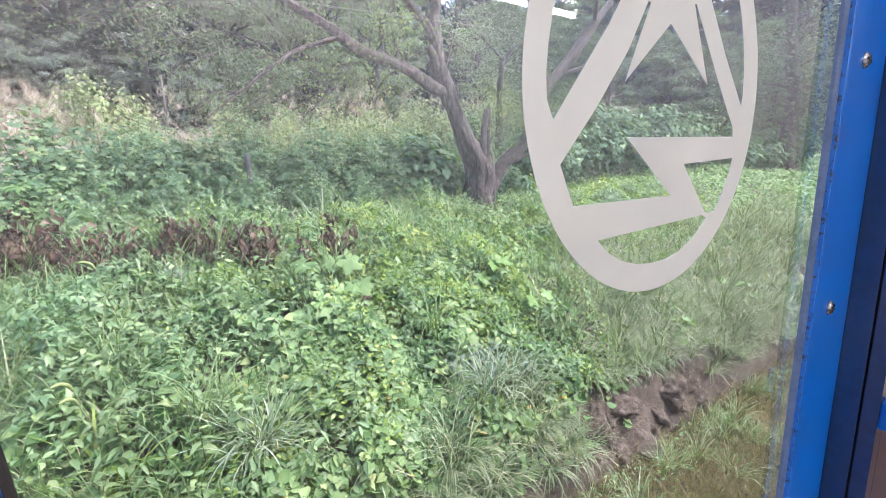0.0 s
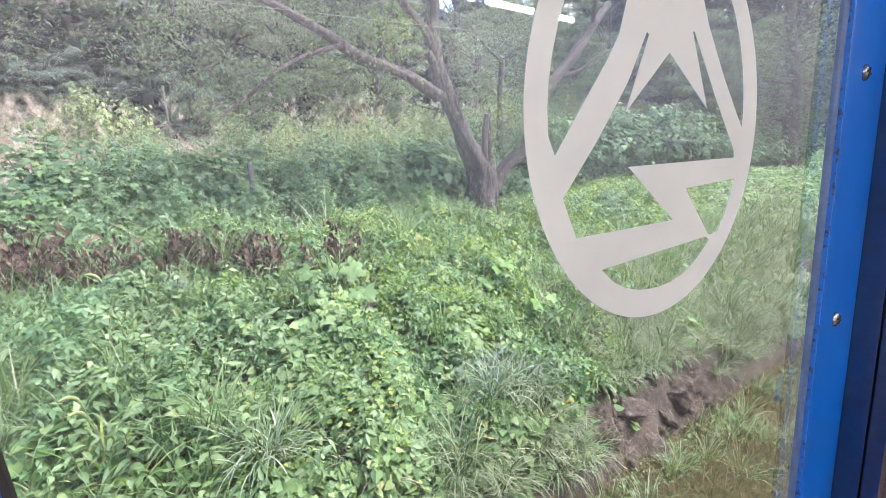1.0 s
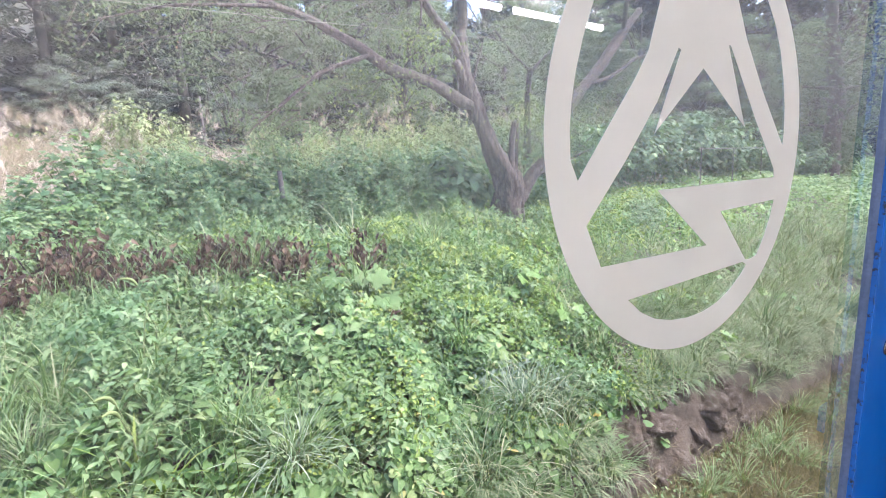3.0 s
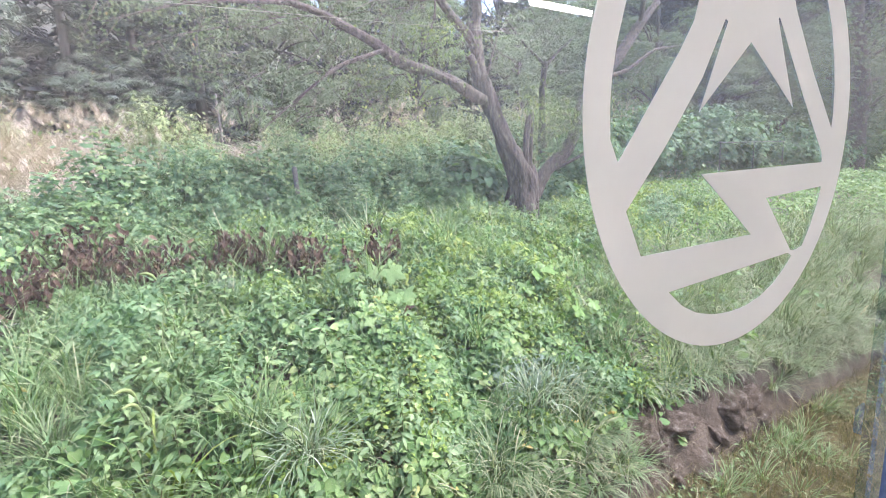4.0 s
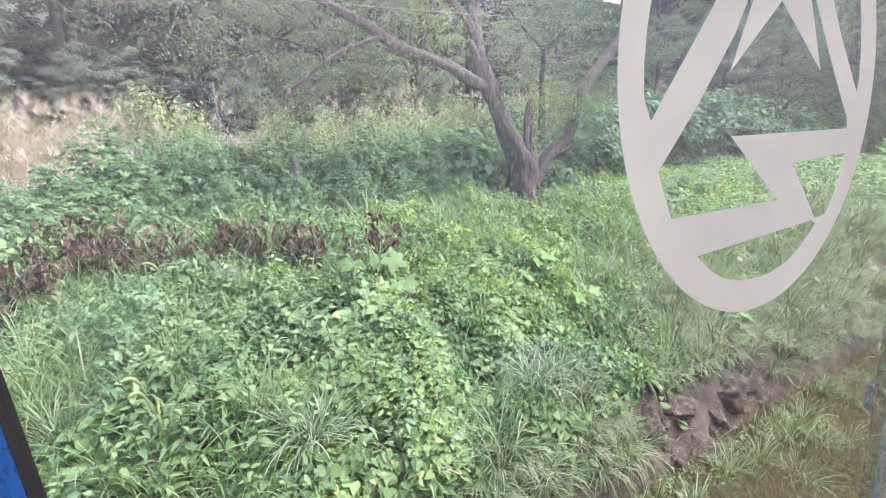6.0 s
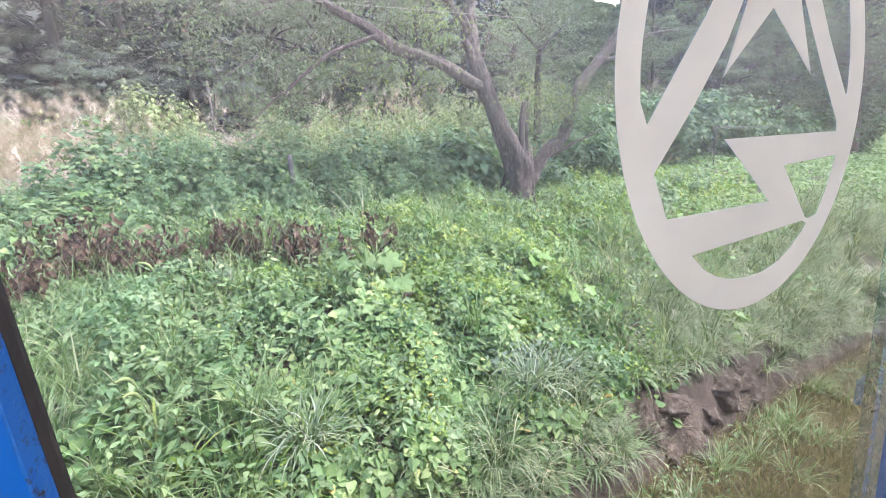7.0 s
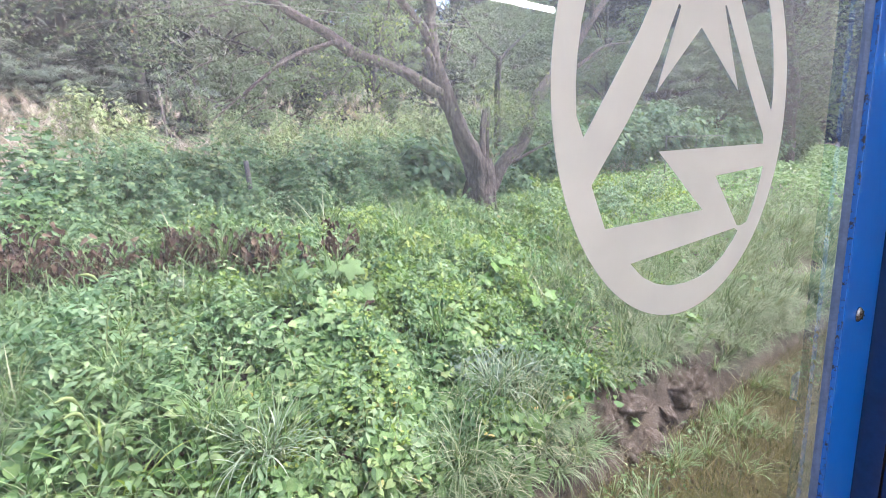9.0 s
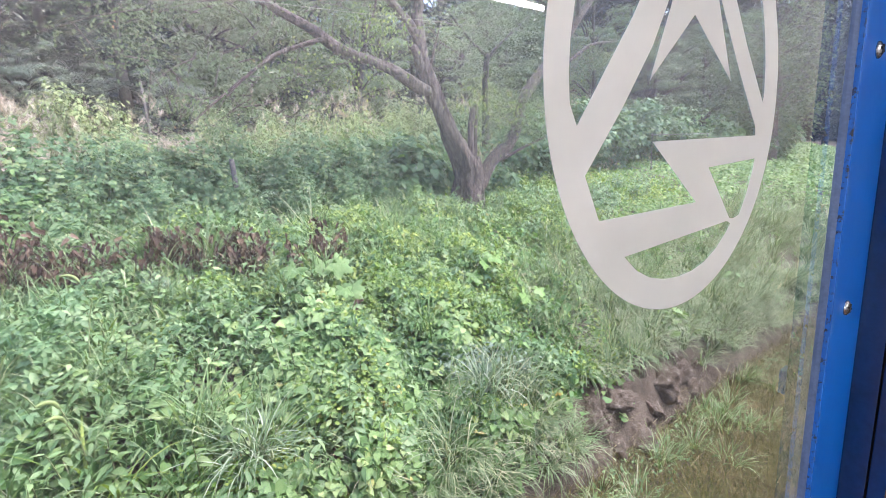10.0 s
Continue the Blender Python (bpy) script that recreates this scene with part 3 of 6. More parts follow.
def build_emblem():
    """A round frosted film on the pane: a ring with strokes, cut out of one disc."""
    cx, cz, r = 0.2712, 0.0270, 0.1203
    outlines = [[(cx + r * math.cos(a), cz + r * math.sin(a)) for a in np.linspace(0, 2 * math.pi, 97)[:-1]],
                [(0.1719, 0.007), (0.167, 0.0163), (0.1663, 0.0288), (0.1672, 0.0411), (0.1697, 0.0543), (0.174, 0.0685), (0.181, 0.0858), (0.1935, 0.103), (0.208, 0.116), (0.225, 0.1235), (0.2297, 0.0958), (0.2205, 0.0682), (0.2112, 0.0548), (0.1906, 0.0299)],
                [(0.1779, -0.0139), (0.2045, 0.0146), (0.2293, 0.0448), (0.2455, 0.0722), (0.2478, 0.0712), (0.2278, 0.0289), (0.2694, 0.064), (0.3175, 0.0341), (0.294, 0.0782), (0.2961, 0.0787), (0.3294, 0.0399), (0.3591, 0.0083), (0.3605, 0.0025), (0.2325, 0.0), (0.2827, -0.0347), (0.1888, -0.0351)],
                [(0.3691, 0.023), (0.3698, 0.032), (0.3681, 0.0476), (0.3636, 0.0646), (0.3569, 0.0808), (0.3467, 0.0968), (0.333, 0.111), (0.312, 0.1225), (0.2992, 0.1068), (0.3133, 0.0841), (0.3373, 0.0555)],
                [(0.2956, -0.0155), (0.363, -0.0124), (0.36, -0.0216), (0.3533, -0.0355), (0.344, -0.0483), (0.3347, -0.0498), (0.3292, -0.0489)],
                [(0.2105, -0.0553), (0.222, -0.0643), (0.235, -0.0704), (0.2505, -0.0743), (0.2661, -0.0758), (0.282, -0.0754), (0.2974, -0.0725), (0.312, -0.0668), (0.3262, -0.0576), (0.3315, -0.0527), (0.3262, -0.0504)],
                [(0.2535, 0.0962), (0.2505, 0.125), (0.2606, 0.125)],
                [(0.2791, 0.1008), (0.275, 0.126), (0.284, 0.126)]]
    cu = bpy.data.curves.new("emblem", "CURVE")
    cu.dimensions, cu.fill_mode, cu.extrude = "2D", "BOTH", 0.0001
    for line in outlines:
        sp = cu.splines.new("POLY")
        sp.points.add(len(line) - 1)
        for q, (x, z) in zip(sp.points, line):
            q.co = (x, z, 0, 1)
        sp.use_cyclic_u = True
    tmp = new("emblem_outline", cu)
    me = bpy.data.meshes.new_from_object(tmp.evaluated_get(bpy.context.evaluated_depsgraph_get()))
    bpy.data.objects.remove(tmp)
    me.materials.clear()
    me.materials.append(M_FILM)
    root = thing("window_emblem", "round cream frosted emblem film stuck on the glass", "sticker", at=(0, -0.0006, 0))
    bm = bmesh.new()
    bm.from_mesh(me)
    inner = 0.0995
    for k in range(40):
        a = 2 * math.pi * k / 40
        way = Vector((math.cos(a), math.sin(a), 0))
        bmesh.ops.bisect_plane(bm, geom=bm.verts[:] + bm.edges[:] + bm.faces[:], plane_co=Vector((cx, cz, 0)) + way * inner, plane_no=way)
    bmesh.ops.bisect_plane(bm, geom=bm.verts[:] + bm.edges[:] + bm.faces[:], plane_co=(cx, 0.0045, 0), plane_no=(0, 1, 0))

    def zone(face):
        c = face.calc_center_median()
        if any((c.x - cx) * math.cos(2 * math.pi * k / 40) + (c.y - cz) * math.sin(2 * math.pi * k / 40) > inner for k in range(40)):
            return "ring"
        return "peak_stroke" if c.y > 0.0045 else "zigzag_stroke"

    for name in ("ring", "peak_stroke", "zigzag_stroke"):
        piece = bm.copy()
        bmesh.ops.delete(piece, geom=[f for f in piece.faces if zone(f) != name], context="FACES")
        ob = part(name, piece, M_FILM, root)
        ob.matrix_basis = pose(0, 0, 0, 90, 0, 0)
    bm.free()
    return root


build_emblem()

# side wall round the window, the reveal beside it, and the closed interior
CAR_L, CAR_R, CAR_IN, CAR_F, CAR_C = -2.6, 2.95, -2.3, -1.35, 0.95


def wall(name, pieces, material, label):
    bm = bmesh.new()
    for q in pieces:
        one = box_bm(*q)
        me = bpy.data.meshes.new("tmp")
        one.to_mesh(me)
        one.free()
        bm.from_mesh(me)
        bpy.data.meshes.remove(me)
    return tagged(part(name, bm, material), label, "wall", kind="structure")


WL, WR, WB, WT = GLASS_L - 0.135, REVEAL - 0.001, GLASS_B - 0.16, GLASS_T + 0.16
wall("wall_window_side", [(CAR_L, WL, -0.012, 0.05, CAR_F, CAR_C), (WL, WR, -0.012, 0.004, CAR_F, WB), (WL, WR, -0.012, 0.004, WT, CAR_C), (REVEAL + 0.03, CAR_R, -0.051, 0.004, CAR_F, CAR_C)], M_NAVY, "dark navy carriage side wall")
rev = tagged(new("wall_reveal"), "glossy dark navy reveal panel beside the window", "wall panel", kind="structure")
part("reveal_panel", box_bm(REVEAL, REVEAL + 0.029, -0.0338, 0.004, CAR_F, CAR_C, 0.0006), M_NAVY, rev)
part("seam", box_bm(REVEAL + 0.004, REVEAL + 0.029, -0.0358, -0.0339, CAR_F, CAR_C), M_GAP, rev, "dark gap between two panels")
part("reveal_panel", box_bm(REVEAL, REVEAL + 0.029, -0.051, -0.0359, CAR_F, CAR_C, 0.0006), M_NAVY, rev)
# small blue block added for the bright patch at the reveal's end
latch = thing("latch", "small bright blue block on the reveal edge", "latch", at=(REVEAL + 0.012, -0.0565, -0.30))
part("body", box_bm(-0.011, 0.011, -0.003, 0.0055, -0.016, 0.016, 0.0015), M_BLUE, latch)
# far wall, with unseen window openings added to let daylight in
OW = [(-2.3, -1.5), (-1.3, -0.55)]
pieces, x = [], CAR_L
for a, b in OW:
    pieces += [(x, a, CAR_IN - 0.06, CAR_IN, CAR_F, CAR_C), (a, b, CAR_IN - 0.06, CAR_IN, CAR_F, -0.55), (a, b, CAR_IN - 0.06, CAR_IN, 0.4, CAR_C)]
    x = b
pieces.append((x, CAR_R, CAR_IN - 0.06, CAR_IN, CAR_F, CAR_C))
wall("wall_far_side", pieces, M_CREAM, "cream carriage wall with window openings")
# unseen end wall, set close and beige so the pane reflects a brownish haze
wall("wall_end_front", [(CAR_R, CAR_R + 0.05, CAR_IN - 0.06, 0.004, CAR_F, CAR_C)], M_BEIGE, "beige panelled carriage end wall")
wall("wall_end_back", [(CAR_L - 0.05, CAR_L, CAR_IN - 0.06, 0.05, CAR_F, CAR_C)], M_CREAM, "cream carriage end wall")
tagged(part("floor", box_bm(CAR_L - 0.05, CAR_R + 0.05, CAR_IN - 0.06, 0.05, CAR_F - 0.12, CAR_F), M_FLOOR), "brown carriage floor", "floor", kind="structure")
tagged(part("ceiling", box_bm(CAR_L - 0.05, CAR_R + 0.05, CAR_IN - 0.06, 0.05, CAR_C, CAR_C + 0.08), M_CREAM), "cream carriage ceiling", "ceiling", kind="structure")
tagged(part("underframe", box_bm(CAR_L, CAR_R, CAR_IN + 0.3, -0.35, -2.5, CAR_F - 0.121, 0.03), M_UNDER), "dark steel carriage underframe", "underframe", kind="structure")


def build_lamp(x0, x1):
    y, z = -1.74, 0.80
    lamp = thing("ceiling_lamp", "white fluorescent strip lamp under the carriage ceiling", "lamp", "strip lamps", ((x0 + x1) / 2, y, CAR_C))
    h = (x1 - x0) / 2
    part("housing", box_bm(-h, h, -0.03, 0.03, -0.08, 0.0, 0.006), M_HOUSING, lamp)
    v, t = tube_mesh([(-h + 0.02, 0, z - CAR_C), (0, 0, z - CAR_C), (h - 0.02, 0, z - CAR_C)], [0.014] * 3, 14)
    link_mesh("tube", v, t, M_TUBE, lamp, "lit white tube", smooth=True)
    for s in (-1, 1):
        part("socket", box_bm(s * h - (0.022 if s > 0 else 0), s * h + (0.022 if s < 0 else 0), -0.02, 0.02, z - CAR_C - 0.024, -0.09, 0.003), M_HOUSING, lamp)


# first three lamps are unseen, added along the row to brighten the window side
build_lamp(-2.3, -1.2)
build_lamp(-1.05, 0.05)
build_lamp(0.15, 1.2)
build_lamp(1.38, 1.585)
build_lamp(1.61, 2.33)

# ---- stone edging of the bank ----
def build_stones():
    base = tagged(new("wall_stone_edging"), "low rough brown stone edging below the bank", "stone wall", kind="structure")
    shapes = []
    for s in range(7):
        bm = bmesh.new()
        bmesh.ops.create_icosphere(bm, subdivisions=4, radius=0.5)
        cuts = []
        pick = random.Random(300 + s)
        for _ in range(12):
            cuts.append((Vector((pick.gauss(0, 1), pick.gauss(0, 1), pick.gauss(0, 1))).normalized(), pick.uniform(0.25, 0.41)))
        for v in bm.verts:
            q = v.co.copy()
            for n, far in cuts:
                over = v.co.dot(n) - far
                if over > 0:
                    v.co -= n * over * 0.95
            v.co *= 1 + 0.2 * noise.noise(q * 3.6 + Vector((s * 7.1, 0, 0))) + 0.15 * noise.noise(q * 9.0 + Vector((0, s * 3.3, 0))) + 0.09 * noise.noise(q * 18.0)
        me = bpy.data.meshes.new("stone")
        bm.to_mesh(me)
        bm.free()
        me.polygons.foreach_set("use_smooth", np.ones(len(me.polygons), dtype=bool))
        me.materials.append(M_STONE)
        shapes.append(me)
    r = random.Random(4)
    x = 3.0
    while x < 5.35:
        wd = r.uniform(0.22, 0.5)
        z = -3.05
        while z < -2.56:
            ht = r.uniform(0.2, 0.4)
            ob = new("stone", r.choice(shapes))
            ob.parent = base
            ob.matrix_basis = Matrix.LocRotScale((x + r.uniform(-0.08, 0.08), 2.3 + (z + 3.0) * 0.42 + r.uniform(-0.07, 0.07), z + ht / 2),
                                                 Euler((r.uniform(-0.3, 0.3), r.uniform(-0.5, 0.5), r.uniform(0, 6.28))), (wd * 1.3, wd * 0.95, ht * 1.45))
            z += ht * 0.78
        x += wd * 0.72


def spread(n, x0, x1, y0, y1, keep=None):
    x, y = rng.uniform(x0, x1, n), rng.uniform(y0, y1, n)
    if keep is not None:
        m = rng.uniform(0, 1, n) < keep(x, y)
        x, y = x[m], y[m]
    return x, y


def soft(a, b, q):
    return np.clip((q - a) / (b - a), 0, 1)


# ---- leafy cover of the bank ----
def waves(seed, longest=1.8, shortest=0.5):
    """A smooth random field over the plan, about -2 to 2."""
    r = np.random.default_rng(seed)
    rows = [(2 * math.pi / r.uniform(shortest, longest), r.uniform(0, 6.28), r.uniform(0, 6.28)) for _ in range(9)]

    def field(x, y):
        return sum(np.sin(k * (x * math.cos(a) + y * math.sin(a)) + p) for k, a, p in rows) / 2.1
    return field


F_VINE, F_HERB, F_SMALL, F_FINGER, F_GRASS, F_RISE = (waves(200 + k) for k in range(6))


def share(q):
    return 1 / (1 + np.exp(-2.4 * q))


def mound(x, y):
    """Height of the leafy cover over the soil."""
    return np.clip(0.2 + 0.085 * F_RISE(x, y) + 0.05 * F_HERB(x, y), 0.04, 0.5)


def edge(x, y):
    # the cover gives way to grass along the bank
    return 1.0 - soft(3.3, 4.6, x + 0.25 * (y - 2.4)) * 0.85


x, y = spread(58000, -2.2, 7.5, 2.16, 5.8, lambda x, y: np.where((y < 2.4) & (x > 3.05), 0.05, 1.0) * edge(x, y) * (0.12 + 0.88 * share(F_VINE(x, y) - 0.15 + 0.9 * np.exp(-((x - 1.7) / 1.0) ** 2 - ((y - 2.7) / 0.8) ** 2) - 0.9 * (1 - soft(0.0, 0.8, x)) - 0.35 * soft(3.6, 4.6, y) - 0.9 * soft(2.2, 3.0, x) * soft(3.1, 3.7, y))))
z = land(x, y) + mound(x, y) * rng.uniform(0.25, 1.2, len(x))
head = np.where(rng.uniform(0, 1, len(x)) < 0.6, rng.uniform(3.4, 6.1, len(x)), rng.uniform(0, 6.28, len(x)))
v1 = scatter(HEART, np.stack([x, y, z], 1), rand_out(len(x), 0.9, 0.65, (0.15, -0.45, 0)), head, 0.042 + 0.074 * rng.uniform(0, 1, len(x)) ** 1.5)
tagged(link_mesh("vine_cover", *v1, M_VINE), "green heart-leaved vines covering the bank", "vines", kind="stuff")

# a close mat of heart-shaped leaves on the near face of the bank
x, y = spread(26000, 0.5, 3.3, 2.3, 4.2, lambda x, y: np.clip(1.15 * np.exp(-((x - 1.75) / 0.95) ** 2 - ((y - 2.9) / 0.8) ** 2) * (0.55 + 0.35 * F_VINE(x, y)), 0, 1))
z = land(x, y) + mound(x, y) * rng.uniform(0.8, 1.25, len(x)) + 0.02
v1 = scatter(HEART, np.stack([x, y, z], 1), rand_out(len(x), 0.8, 0.33, (0.1, -0.6, 0)), rng.normal(4.71, 0.8, len(x)), rng.uniform(0.045, 0.09, len(x)), 0.95)
tagged(link_mesh("vine_mat", *v1, M_VINE), "close mat of green heart-shaped leaves", "vines", kind="stuff")

pieces = []
x, y = spread(7600, -2.6, 6.5, 2.42, 6.3, lambda x, y: edge(x, y) * share(F_HERB(x, y) - 0.1 - 1.0 * (1 - soft(-0.7, 0.0, x)) * (1 - soft(4.0, 4.8, y)) + 0.3 * (1 - soft(0.6, 1.8, x)) - 0.5 * soft(2.4, 3.4, x)))
tall = rng.uniform(0.6, 1.3, len(x)) * (0.85 + 0.2 * F_RISE(x, y))
big = rng.uniform(0.55, 1.2, len(x))
for k in range(10):
    u = k / 9
    pts = np.stack([x + 0.05 * np.sin(x * 91 + k), y - 0.05 * u + 0.05 * np.cos(y * 77 + k), land(x, y) + (0.1 + 0.34 * u) * tall], 1)
    az = k * 2.4 + x * 50
    out = np.stack([0.8 * np.cos(az), 0.8 * np.sin(az) - 0.2, np.ones(len(x))], 1) + rng.normal(0, 0.45, (len(x), 3))
    pieces.append(scatter(LANCE, pts, out, np.full(len(x), -math.pi / 2) + rng.normal(0, 0.9, len(x)), (0.14 - 0.065 * u) * big * rng.uniform(0.6, 1.3, len(x)), 0.78))
tagged(link_mesh("herb_cover", *joined(pieces), M_HERB), "soft green leafy herbs among the vines", "herbs", kind="stuff")

x, y = spread(60000, 0.2, 6.0, 2.42, 6.0, lambda x, y: edge(x, y) * share(F_SMALL(x, y) - 0.2 + 0.8 * soft(1.4, 2.4, x)))
z = land(x, y) + mound(x, y) * rng.uniform(0.6, 1.5, len(x))
tagged(link_mesh("small_weeds", *scatter(OVAL, np.stack([x, y, z], 1), rand_out(len(x), 0.9, 0.6, (0, -0.35, 0)), rng.uniform(0, 6.28, len(x)), rng.uniform(0.022, 0.05, len(x)), 1.2), M_BRIGHT), "small-leaved bright weeds among the vines", "weeds", kind="stuff")

x, y = spread(15000, -2.4, 6.0, 2.45, 6.2, lambda x, y: edge(x, y) * share(F_FINGER(x, y) - 0.55))
z = land(x, y) + mound(x, y) * rng.uniform(0.6, 1.6, len(x))
tagged(link_mesh("climber_cover", *scatter(COMPOUND, np.stack([x, y, z], 1), rand_out(len(x), 0.9, 0.5, (0, -0.45, 0)), rng.uniform(3.6, 5.8, len(x)), rng.uniform(0.09, 0.16, len(x)), 1.0), M_HERB), "five-fingered climbing leaves over the bank", "climbers", kind="stuff")


def weed_zone(x, y):
    return np.exp(-((x - 3.8) / 1.6) ** 2 - ((y - 4.7) / 0.95) ** 2) + 0.9 * np.exp(-((x - 8.5) / 2.2) ** 2 - ((y - 6.0) / 1.0) ** 2) + 0.5 * np.exp(-((x - 6.2) / 1.2) ** 2 - ((y - 5.2) / 0.8) ** 2)


def patch(x, y):
    return 0.5 + 0.5 * np.sin(x * 4.3 + 1.7 * np.sin(y * 3.1)) * np.cos(y * 5.2 + 1.3 * np.sin(x * 2.7))


pieces = []
x, y = spread(10500, 1.2, 12, 3.2, 7.4, lambda x, y: weed_zone(x, y) * (0.25 + 0.9 * patch(x, y)))
tall = (0.35 + 0.9 * patch(x, y) ** 1.5) * rng.uniform(0.45, 1.3, len(x)) * (1 - 0.6 * np.exp(-((x - 0.86 * y) / 0.35) ** 2) * soft(4.6, 5.2, y))
for k in range(9):
    u = k / 8
    bow = 0.12 * u * u
    lean = x * 33 + y * 17
    pts = np.stack([x + bow * np.cos(lean) + rng.normal(0, 0.02, len(x)), y + bow * np.sin(lean) + rng.normal(0, 0.02, len(x)), land(x, y) + (0.04 + 0.36 * u) * tall], 1)
    out = rand_out(len(x), 0.9, 0.6, (0, -0.3, 0))
    pieces.append(scatter((LANCE, OVAL, LANCE)[k % 3], pts, out, rng.uniform(3.4, 6.0, len(x)), 0.075 * rng.uniform(0.5, 1.5, len(x)) * (1.15 - 0.4 * u), rng.uniform(0.8, 1.2)))
tagged(link_mesh("bright_weeds", *joined(pieces), M_BRIGHT), "bright yellow-green weeds around the tree foot", "weeds", kind="stuff")
# broader, darker leaves in patches between them
x, y = spread(26000, 1.6, 12, 3.3, 7.2, lambda x, y: np.clip(weed_zone(x, y), 0, 1) * (1 - patch(x, y)) ** 1.3)
z = land(x, y) + (0.08 + 0.2 * np.abs(np.sin(x * 5 + y * 3))) * rng.uniform(0.3, 1.2, len(x))
tagged(link_mesh("broad_weeds", *scatter(HEART, np.stack([x, y, z], 1), rand_out(len(x), 0.9, 0.55, (0.1, -0.4, 0)), rng.uniform(3.4, 6.1, len(x)), rng.uniform(0.035, 0.1, len(x)), 0.85), M_VINE), "low broad-leaved weeds between the bright ones", "weeds", kind="stuff")

# loose grass through the cover, thick where the bank falls away
x, y = spread(20000, -2.4, 7.0, 2.42, 6.2, lambda x, y: share(F_GRASS(x, y) - 0.95 + 2.1 * (1 - soft(-0.1, 0.7, x)) + 0.5 * soft(4.0, 4.8, y)) * 0.8)
flow = 2.0 + 1.2 * F_RISE(x, y)
g1 = blades(np.stack([x, y, land(x, y) + 0.06], 1), flow + rng.normal(0, 1.1, len(x)), rng.uniform(0.05, 0.7, len(x)), rng.uniform(0.6, 2.6, len(x)), rng.uniform(0.3, 0.8, len(x)) * (0.8 + 0.2 * soft(-1, 1, F_GRASS(x, y))), rng.uniform(0.005, 0.012, len(x)), 7)
cx, cy = spread(30, -2.2, 0.5, 2.5, 4.6)
g1b = tufted(cx, cy, land(cx, cy) + 0.1, 26, 0.1, 0.8, 0.011, 2.4, 7, 0.5)
tagged(link_mesh("loose_grass", *joined([g1, g1b]), M_GRASS), "long green grass blades growing through the vines", "grass", kind="stuff")

# drooping pale grass of the bank beyond the vines
reach = lambda x, y: soft(3.1, 4.6, x + 0.6 * (2.5 - y)) * (1 - 0.6 * soft(3.6, 4.6, y))
cx, cy = spread(210, 3.2, 6.6, 2.5, 4.6, reach)
g2 = tufted(cx, cy, land(cx, cy) + 0.01, 84, 0.055, 0.62, 0.0105, 3.0, 7, 0.3)
cx, cy = spread(330, 6.6, 15, 2.4, 4.6, reach)
g2 = joined([g2, tufted(cx, cy, land(cx, cy) + 0.01, 56, 0.08, 0.66, 0.0145, 3.0, 6, 0.25)])
cx, cy = spread(320, 0.6, 13, 2.2, 2.48, lambda x, y: np.where((x > 3.2) & (x < 5.6), 0.25 * (y > 2.4), np.where(x > 5.6, 0.75, 0.95)))
g2b = tufted(cx, cy, land(cx, cy) + 0.01, 44, 0.05, 0.5, 0.0105, 3.0, 6, 0.7)
tagged(link_mesh("bank_grass", *joined([g2, g2b]), M_PALEGRASS), "pale drooping grass hanging over the stone edging", "grass", kind="stuff")

x, y = spread(30000, 3.4, 14, 2.5, 5.2, lambda x, y: np.clip(0.25 + 0.9 * lumps(x * 1.6 + 1, y * 2.1), 0.06, 1) * (0.45 + 0.55 * soft(3.2, 4.6, y)))
z = land(x, y) + rng.uniform(0.04, 0.24, len(x))
tagged(link_mesh("bank_weeds", *scatter(OVAL, np.stack([x, y, z], 1), rand_out(len(x), 0.9, 0.55, (-0.1, -0.4, 0)), rng.uniform(3.4, 6.1, len(x)), rng.uniform(0.03, 0.075, len(x)), 1.1), M_FRESH), "small green weeds in the bank grass", "weeds", kind="stuff")

# creeping leaves further along the bank
x, y = spread(64000, 6.5, 36, 3.0, 10.0, lambda x, y: soft(6.5, 9.5, x) * soft(3.0, 4.2, y) * 0.9)
z = land(x, y) + (0.15 + 0.25 * soft(10, 13, x) * np.clip(0.5 + lumps(x * 0.8, y), 0, 1.2)) * rng.uniform(0.3, 1.1, len(x))
v3 = scatter(OVAL, np.stack([x, y, z], 1), rand_out(len(x), 1.0, 0.5, (-0.3, -0.4, 0)), rng.uniform(0, 6.28, len(x)), rng.uniform(0.055, 0.12, len(x)) * (1 + 0.5 * soft(14, 24, x)), 1.2)
tagged(link_mesh("creeper_cover", *v3, M_FRESH), "leafy green creepers spread along the bank", "creepers", kind="stuff")

# short worn grass of the trackside strip
x, y = spread(60000, 2.2, 14, 0.85, 2.12)
keep = rng.uniform(0, 1, len(x)) < (1 - 0.65 * soft(6, 13, x))
x, y = x[keep], y[keep]
g3 = blades(np.stack([x, y, land(x, y) - 0.005], 1), rng.uniform(0, 6.28, len(x)), rng.uniform(0.3, 1.3, len(x)), rng.uniform(0.2, 1.2, len(x)), rng.uniform(0.06, 0.2, len(x)), rng.uniform(0.004, 0.009, len(x)), 4)
x, y = spread(9000, -8, 2.2, 0.85, 2.4)
g3b = blades(np.stack([x, y, land(x, y) - 0.005], 1), rng.uniform(0, 6.28, len(x)), rng.uniform(0.2, 1.1, len(x)), 0.8, rng.uniform(0.08, 0.24, len(x)), 0.008, 4)
x, y = spread(3000, 2.2, 12, 0.85, 2.25, lambda x, y: 0.25 + 0.75 * soft(3.4, 5.5, x))
